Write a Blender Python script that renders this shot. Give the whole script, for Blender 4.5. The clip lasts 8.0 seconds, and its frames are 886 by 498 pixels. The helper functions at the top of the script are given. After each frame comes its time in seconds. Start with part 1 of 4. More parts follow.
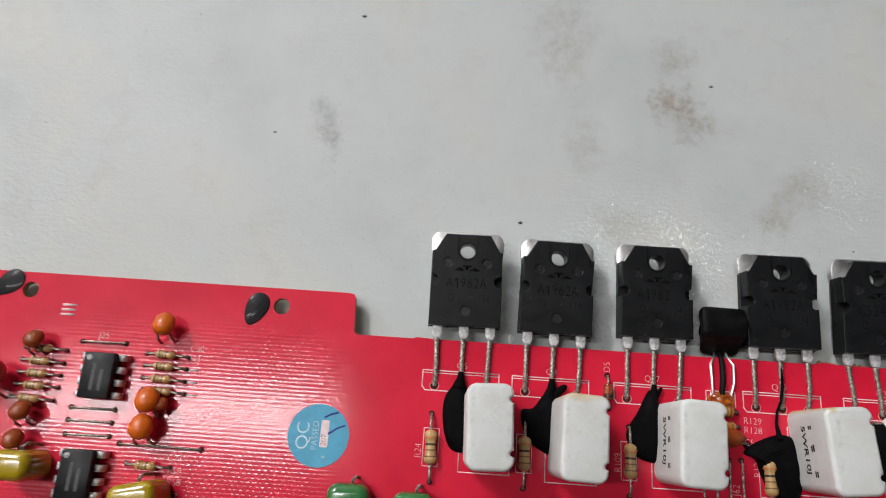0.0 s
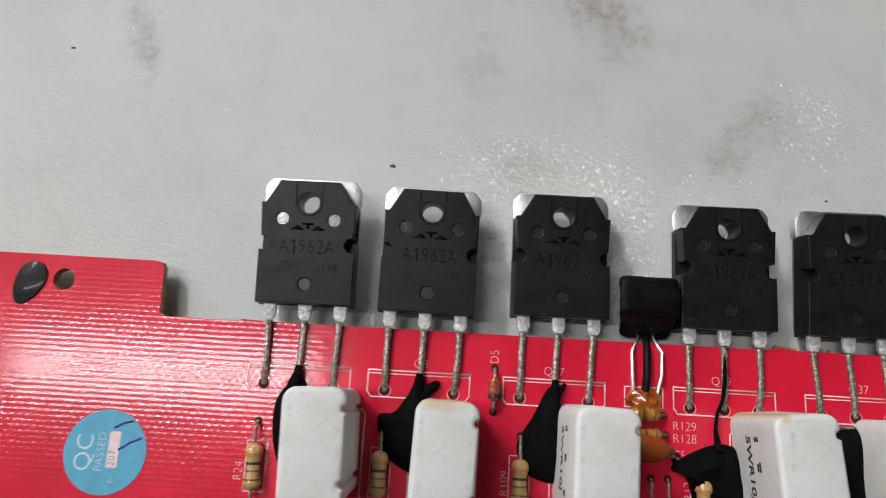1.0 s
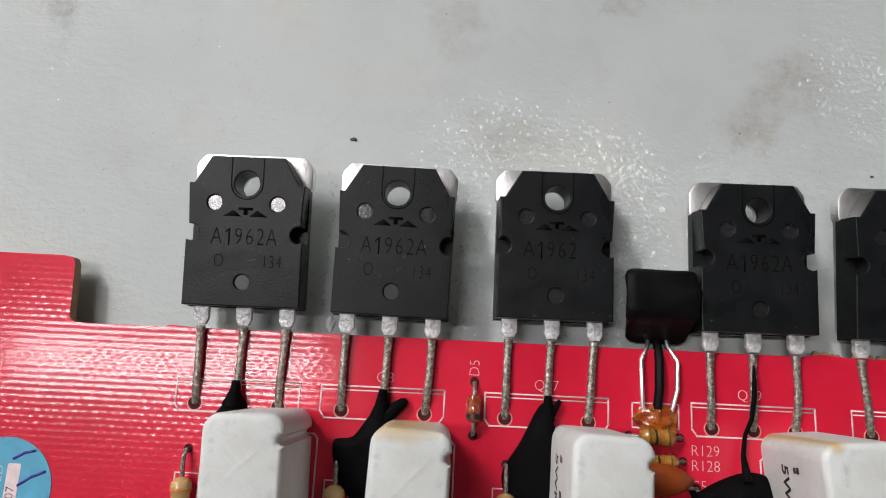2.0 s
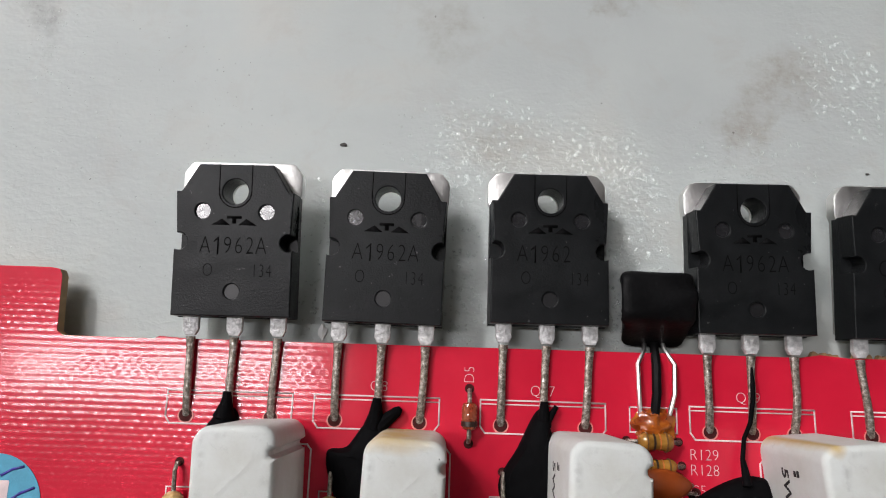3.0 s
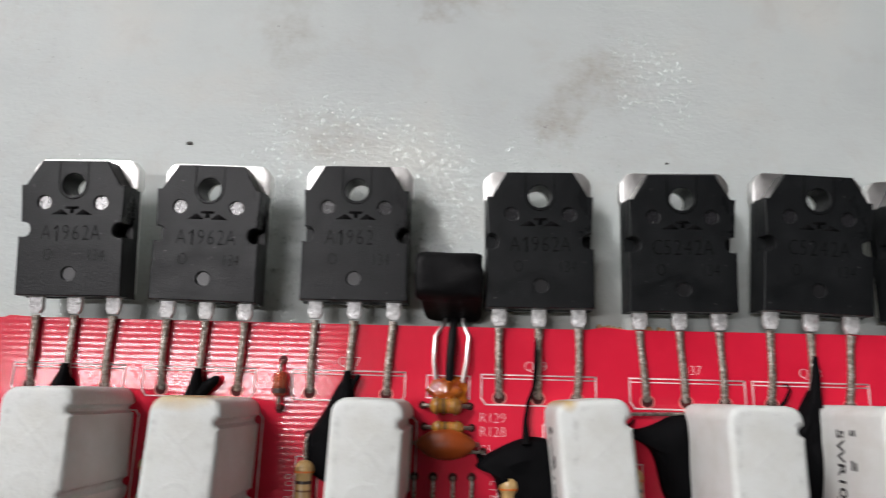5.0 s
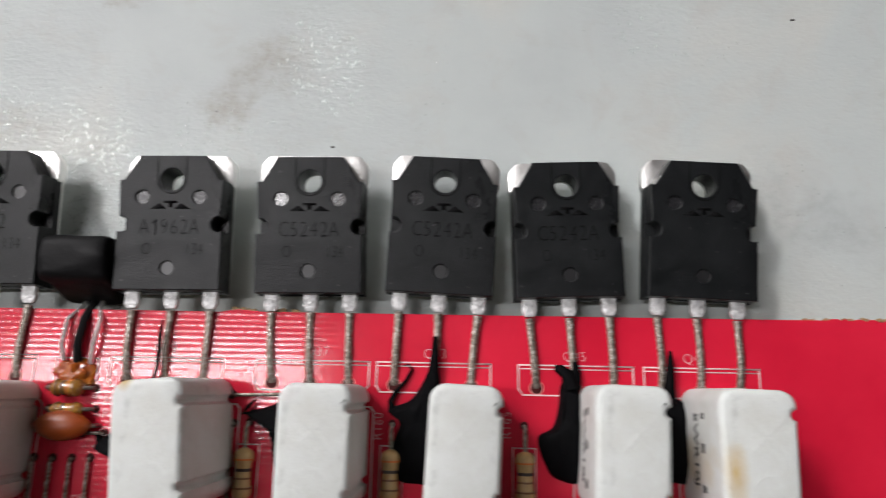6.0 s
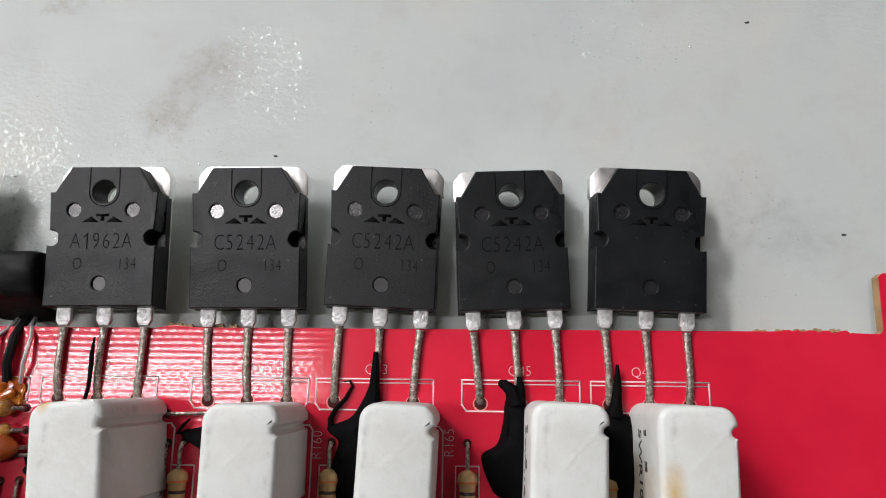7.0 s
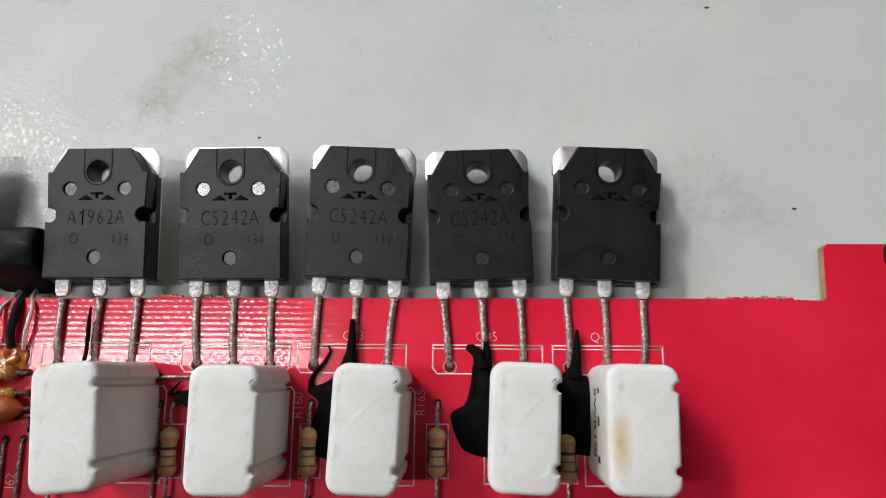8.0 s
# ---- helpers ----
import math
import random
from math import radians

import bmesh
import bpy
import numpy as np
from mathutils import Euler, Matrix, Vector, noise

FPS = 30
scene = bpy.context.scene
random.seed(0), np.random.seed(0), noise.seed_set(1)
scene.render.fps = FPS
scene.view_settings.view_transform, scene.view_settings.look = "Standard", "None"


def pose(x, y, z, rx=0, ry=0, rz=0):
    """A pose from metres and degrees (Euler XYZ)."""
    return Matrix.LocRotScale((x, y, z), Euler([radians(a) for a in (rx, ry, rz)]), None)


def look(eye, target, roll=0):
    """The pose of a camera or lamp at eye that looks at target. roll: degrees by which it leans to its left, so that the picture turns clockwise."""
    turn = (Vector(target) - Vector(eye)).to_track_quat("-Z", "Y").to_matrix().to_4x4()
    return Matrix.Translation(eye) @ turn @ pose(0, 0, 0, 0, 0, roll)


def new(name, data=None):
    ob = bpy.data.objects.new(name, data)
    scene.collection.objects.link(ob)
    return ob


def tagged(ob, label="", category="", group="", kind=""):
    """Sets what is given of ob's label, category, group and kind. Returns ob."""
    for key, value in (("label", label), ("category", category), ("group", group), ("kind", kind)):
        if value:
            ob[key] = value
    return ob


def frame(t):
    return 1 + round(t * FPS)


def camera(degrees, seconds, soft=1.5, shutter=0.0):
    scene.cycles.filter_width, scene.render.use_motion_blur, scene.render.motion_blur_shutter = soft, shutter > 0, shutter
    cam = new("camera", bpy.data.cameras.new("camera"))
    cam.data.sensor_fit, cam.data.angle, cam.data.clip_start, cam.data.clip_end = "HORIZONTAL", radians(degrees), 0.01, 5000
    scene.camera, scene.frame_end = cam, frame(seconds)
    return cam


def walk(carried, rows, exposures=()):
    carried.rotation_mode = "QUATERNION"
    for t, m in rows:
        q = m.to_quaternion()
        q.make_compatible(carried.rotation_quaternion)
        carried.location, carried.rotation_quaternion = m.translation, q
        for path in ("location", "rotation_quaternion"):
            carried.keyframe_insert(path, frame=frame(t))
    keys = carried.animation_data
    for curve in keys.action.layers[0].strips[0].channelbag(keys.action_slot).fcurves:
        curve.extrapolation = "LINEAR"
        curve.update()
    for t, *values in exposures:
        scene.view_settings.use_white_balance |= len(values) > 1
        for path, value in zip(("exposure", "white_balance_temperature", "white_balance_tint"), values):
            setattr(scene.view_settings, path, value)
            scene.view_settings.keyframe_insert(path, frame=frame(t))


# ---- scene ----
# One unit of the plan (u) is about a centimetre.
U = 0.0103
cam = camera(68.0, 8.0, soft=1.05, shutter=0.3)
PATH = [
    (0, (0.311, -1.398, 13.959), (0.104, 1.422, 4.367), -0.33),
    (0.3, (0.630, -0.962, 12.929), (0.502, 1.473, 3.231), 1.14),
    (0.5, (1.073, -0.781, 12.489), (0.987, 1.495, 2.752), 1.73),
    (0.8, (2.121, -0.501, 11.233), (2.074, 1.704, 1.479), 2.55),
    (1, (2.667, -0.350, 10.615), (2.634, 1.845, 0.859), 2.50),
    (1.5, (2.961, 0.043, 9.326), (2.923, 2.127, -0.455), 1.96),
    (1.7, (3.037, 0.065, 8.995), (2.988, 2.078, -0.800), 1.60),
    (3, (3.139, 0.149, 8.775), (3.142, 2.192, -1.014), 1.97),
    (3.5, (3.271, -0.003, 8.887), (3.242, 2.094, -0.890), 0.96),
    (4, (3.370, -0.053, 8.978), (3.298, 2.088, -0.789), -0.29),
    (4.2, (3.408, -0.078, 9.029), (3.322, 2.067, -0.738), -0.68),
    (5.3, (7.414, -0.366, 9.651), (7.176, 1.805, -0.107), -4.92),
    (5.5, (8.424, -0.395, 9.614), (8.187, 1.761, -0.148), -5.01),
    (5.7, (9.355, -0.360, 9.615), (9.137, 1.725, -0.163), -4.82),
    (5.8, (9.883, -0.361, 9.590), (9.673, 1.708, -0.192), -4.58),
    (6, (10.972, -0.356, 9.497), (10.783, 1.742, -0.278), -4.02),
    (6.2, (11.675, -0.259, 9.453), (11.508, 1.831, -0.325), -3.54),
    (6.5, (11.841, -0.130, 9.285), (11.700, 1.949, -0.495), -3.07),
    (7, (11.704, -0.134, 9.270), (11.571, 1.967, -0.506), -3.01),
    (7.5, (11.793, -0.228, 9.491), (11.650, 1.774, -0.305), -3.74),
    (8, (12.146, -0.411, 9.838), (11.982, 1.466, 0.017), -4.65),
]
EXPOSURES = [(0.0, -0.68), (1.5, -0.66), (3.5, -0.66), (5.5, -0.52), (8.0, -0.42)]
walk(cam, [(t, look([U * c for c in eye], [U * c for c in aim], roll)) for t, eye, aim, roll in PATH], EXPOSURES)

# ---- light: two ceiling battens with diffusers, set by reflections and shadows, in an unseen room ----
world = bpy.data.worlds.new("world")
scene.world = world
world.use_nodes = True
world.node_tree.nodes["Background"].inputs[0].default_value = (0.6, 0.65, 0.7, 1)
world.node_tree.nodes["Background"].inputs[1].default_value = 0.05
LAMP = Vector((-1.05, 0.035, 2.5))
lamp_data = bpy.data.lights.new("tube_light", "AREA")
lamp_data.shape, lamp_data.size, lamp_data.size_y = "RECTANGLE", 1.2, 0.10
lamp_data.energy, lamp_data.color = 38.0, (1.0, 0.965, 0.985)
lamp = new("tube_light", lamp_data)
lamp.matrix_world = pose(*LAMP)
ahead_data = lamp_data.copy()
ahead_data.energy, ahead_data.size_y = 172.0, 0.40
FAR_LAMP = Vector((-1.85, 1.9, 2.5))
far_lamp = new("tube_light", ahead_data)
far_lamp.matrix_world = pose(*FAR_LAMP, 0, 0, 90)


# ---- materials ----
def mat(name, color, rough=0.5, metal=0.0, coat=0.0, coat_rough=0.1):
    m = bpy.data.materials.new(name)
    m.use_nodes = True
    b = m.node_tree.nodes["Principled BSDF"]
    b.inputs["Base Color"].default_value = (*color, 1)
    b.inputs["Roughness"].default_value = rough
    b.inputs["Metallic"].default_value = metal
    b.inputs["Coat Weight"].default_value = coat
    b.inputs["Coat Roughness"].default_value = coat_rough
    return m, m.node_tree, b


def node(nt, kind, **values):
    n = nt.nodes.new(kind)
    for k, v in values.items():
        if k in n.inputs:
            n.inputs[k].default_value = v
    return n


def math_node(nt, op, a, b=None, clamp=False):
    n = nt.nodes.new("ShaderNodeMath")
    n.operation, n.use_clamp = op, clamp
    for i, v in enumerate((a, b)):
        if v is None:
            continue
        if isinstance(v, (int, float)):
            n.inputs[i].default_value = v
        else:
            nt.links.new(v, n.inputs[i])
    return n.outputs[0]


def coords(nt, scale=1.0):
    """Object coordinates in plan units."""
    tc = nt.nodes.new("ShaderNodeTexCoord")
    mp = nt.nodes.new("ShaderNodeMapping")
    mp.inputs["Scale"].default_value = (scale / U,) * 3
    nt.links.new(tc.outputs["Object"], mp.inputs["Vector"])
    return mp.outputs[0]


def noise_tex(nt, vec, scale, detail=4.0, rough=0.55, dist=0.0):
    n = node(nt, "ShaderNodeTexNoise", Scale=scale, Detail=detail, Roughness=rough, Distortion=dist)
    nt.links.new(vec, n.inputs["Vector"])
    return n.outputs["Fac"]


def ramp(nt, fac, stops):
    r = nt.nodes.new("ShaderNodeValToRGB")
    while len(r.color_ramp.elements) < len(stops):
        r.color_ramp.elements.new(0.5)
    for e, (p, c) in zip(r.color_ramp.elements, stops):
        e.position = p
        e.color = (*c, 1) if len(c) == 3 else c
    nt.links.new(fac, r.inputs[0])
    return r.outputs[0]


def mix(nt, fac, a, b):
    n = nt.nodes.new("ShaderNodeMix")
    n.data_type = "RGBA"
    for sock, v in ((n.inputs[0], fac), (n.inputs[6], a), (n.inputs[7], b)):
        if isinstance(v, (int, float)):
            sock.default_value = v
        elif isinstance(v, tuple):
            sock.default_value = (*v, 1)
        else:
            nt.links.new(v, sock)
    return n.outputs[2]


def bump(nt, bsdf, height, strength, distance, normal=None):
    n = node(nt, "ShaderNodeBump", Strength=strength, Distance=distance * U)
    nt.links.new(height, n.inputs["Height"])
    if normal:
        nt.links.new(normal, n.inputs["Normal"])
    nt.links.new(n.outputs[0], bsdf.inputs["Normal"])
    return n.outputs[0]


def grainy(name, color, rough, spread=0.25, scale=8.0, bumps=0.3, metal=0.0, coat=0.0, fine=40.0, dist=0.01):
    """A surface with two scales of variation: patches of colour and fine relief."""
    m, nt, b = mat(name, color, rough, metal, coat)
    v = coords(nt)
    patch = noise_tex(nt, v, scale, 5.0)
    lo = tuple(c * (1 - spread) for c in color)
    hi = tuple(min(1, c * (1 + spread)) for c in color)
    nt.links.new(ramp(nt, patch, [(0.3, lo), (0.7, hi)]), b.inputs["Base Color"])
    f = noise_tex(nt, v, fine, 3.0)
    r = math_node(nt, "MULTIPLY_ADD", patch, 0.2)
    r.node.inputs[2].default_value = rough - 0.1
    nt.links.new(r, b.inputs["Roughness"])
    bump(nt, b, f, bumps, dist)
    return m


def blob_mask(nt, vec, x, y, rx, ry, wobble=0.6, turn=0.0):
    """1 at a place of the table and 0 away from it, with a torn edge."""
    mp = nt.nodes.new("ShaderNodeMapping")
    mp.vector_type = "TEXTURE"
    mp.inputs["Location"].default_value = (x, y, 0)
    mp.inputs["Rotation"].default_value = (0, 0, radians(turn))
    mp.inputs["Scale"].default_value = (rx, ry, 1e3)
    nt.links.new(vec, mp.inputs["Vector"])
    ln = nt.nodes.new("ShaderNodeVectorMath")
    ln.operation = "LENGTH"
    nt.links.new(mp.outputs[0], ln.inputs[0])
    n = noise_tex(nt, vec, 2.2, 6.0, 0.65)
    d = math_node(nt, "ADD", ln.outputs["Value"], math_node(nt, "MULTIPLY", math_node(nt, "SUBTRACT", n, 0.5), wobble * 3))
    return math_node(nt, "SUBTRACT", 1.0, d, clamp=True)


def table_material():
    m, nt, b = mat("painted_sheet", (0.55, 0.56, 0.56), 0.3)
    v = coords(nt)
    big = noise_tex(nt, v, 0.22, 5.0, 0.6, 0.4)
    col = ramp(nt, big, [(0.3, (0.44, 0.475, 0.468)), (0.5, (0.488, 0.528, 0.513)), (0.62, (0.515, 0.534, 0.505)), (0.78, (0.532, 0.562, 0.525))])
    smear = noise_tex(nt, v, 1.1, 7.0, 0.7, 0.6)
    col = mix(nt, math_node(nt, "MULTIPLY", ramp(nt, smear, [(0.52, (0, 0, 0)), (0.8, (1, 1, 1))]), 0.5), col, (0.42, 0.40, 0.37))
    mottle = ramp(nt, noise_tex(nt, v, 6.5, 5.0, 0.7), [(0.38, (0.35,) * 3), (0.62, (1.0,) * 3)])
    for x, y, rx, ry, turn, k, c in STAINS:
        mask = math_node(nt, "MULTIPLY", blob_mask(nt, v, x, y, rx, ry, 0.9, turn), k * 1.25)
        mask = math_node(nt, "MULTIPLY", mask, mottle, clamp=True)
        col = mix(nt, mask, col, c)
    specks = noise_tex(nt, v, 7.0, 2.0, 0.5)
    col = mix(nt, ramp(nt, specks, [(0.77, (0, 0, 0)), (0.80, (0.8, 0.8, 0.8))]), col, (0.12, 0.11, 0.1))
    nt.links.new(col, b.inputs["Base Color"])
    # fine orange peel, and droplets of clear residue in patches
    long = nt.nodes.new("ShaderNodeMapping")
    long.inputs["Scale"].default_value = (0.55, 1.0, 1.0)
    nt.links.new(v, long.inputs["Vector"])
    peel = math_node(nt, "MULTIPLY", noise_tex(nt, long.outputs[0], 10.0, 2.0, 0.5, 0.4), 1.8)
    peel2 = noise_tex(nt, v, 17.0, 2.0, 0.5)
    total = None
    for x, y, rx, ry, turn in DROPS:
        k = blob_mask(nt, v, x, y, rx, ry, 0.8, turn)
        total = k if total is None else math_node(nt, "MAXIMUM", total, k)
    wet = math_node(nt, "MULTIPLY", total, 1.6, clamp=True)
    drop = ramp(nt, noise_tex(nt, v, 11.5, 2.0, 0.5), [(0.46, (0, 0, 0)), (0.68, (1, 1, 1))])
    relief = math_node(nt, "ADD", math_node(nt, "ADD", peel, peel2), math_node(nt, "MULTIPLY", math_node(nt, "MULTIPLY", drop, wet), 0.6))
    bump(nt, b, relief, 0.3, 0.010)
    gloss = node(nt, "ShaderNodeBump", Strength=0.9, Distance=0.030 * U)
    nt.links.new(relief, gloss.inputs["Height"])
    nt.links.new(gloss.outputs[0], b.inputs["Coat Normal"])
    film = math_node(nt, "MULTIPLY", ramp(nt, noise_tex(nt, v, 0.35, 3.0), [(0.4, (0.2,) * 3), (0.65, (1.0,) * 3)]), 0.24)
    nt.links.new(math_node(nt, "ADD", film, math_node(nt, "MULTIPLY", wet, 0.3)), b.inputs["Coat Weight"])
    b.inputs["Coat Roughness"].default_value = 0.16
    b.inputs["Roughness"].default_value = 0.58
    b.inputs["Specular IOR Level"].default_value = 0.2
    return m


GREYBROWN, SOOT = (0.27, 0.225, 0.175), (0.24, 0.24, 0.235)
STAINS = [
    (5.40, 6.42, 0.62, 0.95, 40, 0.75, GREYBROWN),
    (5.05, 6.80, 0.5, 0.4, 0, 0.5, GREYBROWN),
    (5.2, 7.8, 0.6, 0.7, 0, 0.5, GREYBROWN),
    (-2.9, 5.55, 0.42, 0.95, 20, 0.6, SOOT),
    (7.72, 4.45, 0.42, 1.2, -28, 0.42, GREYBROWN),
    (7.38, 3.85, 0.5, 0.4, 0, 0.42, GREYBROWN),
    (8.25, 4.6, 0.5, 0.7, 10, 0.3, GREYBROWN),
    (3.95, 3.55, 0.8, 0.5, 0, 0.4, GREYBROWN),
    (3.1, 5.5, 0.6, 1.0, 0, 0.3, GREYBROWN),
    (2.6, 8.3, 0.9, 1.6, 0, 0.35, GREYBROWN),
    (15.7, 2.6, 0.7, 0.8, 30, 0.2, SOOT),
    (16.6, 2.1, 1.0, 0.6, 0, 0.22, SOOT),
]
DROPS = [
    (8.8, 4.6, 1.0, 1.1, 20),
    (4.0, 3.4, 2.0, 1.1, -10),
    (5.75, 2.2, 0.9, 2.0, 10),
    (3.4, 2.0, 0.6, 2.0, 0),
    (5.3, 1.1, 1.6, 0.9, 0),
    (1.5, 1.6, 0.5, 1.6, 0),
    (15.9, 2.0, 1.0, 1.3, 0),
    (13.9, 5.4, 1.2, 0.7, 20),
    (7.2, 3.3, 0.9, 0.7, 0),
]


WEAVE = 0.027  # slope of the weave


def board_material():
    m, nt, b = mat("red_solder_mask", (0.58, 0.02, 0.045), 0.5, coat=0.66, coat_rough=0.125)
    v = coords(nt)
    sep = nt.nodes.new("ShaderNodeSeparateXYZ")
    nt.links.new(v, sep.inputs[0])
    big = noise_tex(nt, v, 0.5, 5.0)
    col = ramp(nt, big, [(0.35, (0.54, 0.008, 0.031)), (0.65, (0.66, 0.016, 0.046))])
    nt.links.new(col, b.inputs["Base Color"])
    # glass weave under the mask: rows along the board, broken into short dashes
    wob = noise_tex(nt, v, 1.2, 2.0)
    yy = math_node(nt, "ADD", sep.outputs[1], math_node(nt, "MULTIPLY", wob, 0.03))
    rows = math_node(nt, "SINE", math_node(nt, "MULTIPLY", yy, 2 * math.pi / 0.080))
    row_number = math_node(nt, "FLOOR", math_node(nt, "DIVIDE", yy, 0.080))
    stagger = math_node(nt, "MULTIPLY", row_number, math.pi)
    drift = math_node(nt, "MULTIPLY", noise_tex(nt, v, 2.4, 2.0), 0.10)
    xx = math_node(nt, "MULTIPLY", math_node(nt, "ADD", sep.outputs[0], drift), 2 * math.pi / 0.118)
    cols = math_node(nt, "SINE", math_node(nt, "ADD", xx, stagger))
    patch = noise_tex(nt, v, 0.9, 4.0)
    gain = math_node(nt, "ADD", 0.45, math_node(nt, "MULTIPLY", math_node(nt, "ADD", cols, 0.7), math_node(nt, "MULTIPLY", patch, 1.1)))
    fine = math_node(nt, "SUBTRACT", noise_tex(nt, v, 9.0, 3.0), 0.5)
    slope_y = math_node(nt, "ADD", math_node(nt, "MULTIPLY", rows, gain), math_node(nt, "MULTIPLY", fine, 2.2))
    slope_x = math_node(nt, "ADD", math_node(nt, "MULTIPLY", cols, 0.22), math_node(nt, "MULTIPLY", fine, 1.4))
    code = nt.nodes.new("ShaderNodeCombineXYZ")
    nt.links.new(math_node(nt, "ADD", 0.5, math_node(nt, "MULTIPLY", slope_x, WEAVE / 2)), code.inputs[0])
    nt.links.new(math_node(nt, "ADD", 0.5, math_node(nt, "MULTIPLY", slope_y, WEAVE / 2)), code.inputs[1])
    code.inputs[2].default_value = 1.0
    nm = nt.nodes.new("ShaderNodeNormalMap")
    nm.space = "OBJECT"
    nt.links.new(code.outputs[0], nm.inputs["Color"])
    nt.links.new(nm.outputs[0], b.inputs["Coat Normal"])
    b.inputs["Specular IOR Level"].default_value = 0.1
    return m


def plastic_material():
    """Moulded black epoxy with a fine spark-eroded grain and rubbed patches."""
    m, nt, b = mat("moulded_black_epoxy", (0.02, 0.021, 0.023), 0.5)
    v = coords(nt)
    oi = nt.nodes.new("ShaderNodeObjectInfo")
    off = nt.nodes.new("ShaderNodeVectorMath")
    nt.links.new(v, off.inputs[0])
    nt.links.new(oi.outputs["Location"], off.inputs[1])
    patch = noise_tex(nt, off.outputs[0], 1.6, 5.0, 0.6, 0.5)
    col = ramp(nt, patch, [(0.35, (0.007, 0.0078, 0.0084)), (0.7, (0.0135, 0.0148, 0.0156))])
    dust = noise_tex(nt, off.outputs[0], 13.0, 3.0, 0.6)
    col = mix(nt, ramp(nt, dust, [(0.70, (0, 0, 0)), (0.76, (0.55, 0.55, 0.55))]), col, (0.16, 0.16, 0.16))
    nt.links.new(col, b.inputs["Base Color"])
    rub = ramp(nt, noise_tex(nt, off.outputs[0], 0.9, 4.0, 0.55, 0.5), [(0.44, (0, 0, 0)), (0.56, (1, 1, 1))])
    rough = mix(nt, math_node(nt, "MULTIPLY", rub, 0.55), ramp(nt, patch, [(0.35, (0.30,) * 3), (0.65, (0.48,) * 3)]), (0.24, 0.24, 0.24))
    nt.links.new(rough, b.inputs["Roughness"])
    b.inputs["Specular IOR Level"].default_value = 0.2
    grain = noise_tex(nt, off.outputs[0], 40.0, 3.0, 0.6)
    bump(nt, b, grain, 0.45, 0.009)
    return m


def tinned_material():
    """Leads with uneven solder: bright grains on dull grey."""
    m, nt, b = mat("tinned_lead", (0.6, 0.58, 0.55), 0.3, 1.0)
    v = coords(nt)
    n = noise_tex(nt, v, 21.0, 6.0, 0.75)
    nt.links.new(ramp(nt, n, [(0.38, (0.10, 0.08, 0.06)), (0.55, (0.34, 0.30, 0.255)), (0.68, (0.86, 0.85, 0.82))]), b.inputs["Base Color"])
    nt.links.new(ramp(nt, n, [(0.4, (0.55,) * 3), (0.7, (0.3,) * 3)]), b.inputs["Roughness"])
    b.inputs["Metallic"].default_value = 0.72
    bump(nt, b, n, 0.5, 0.014)
    return m


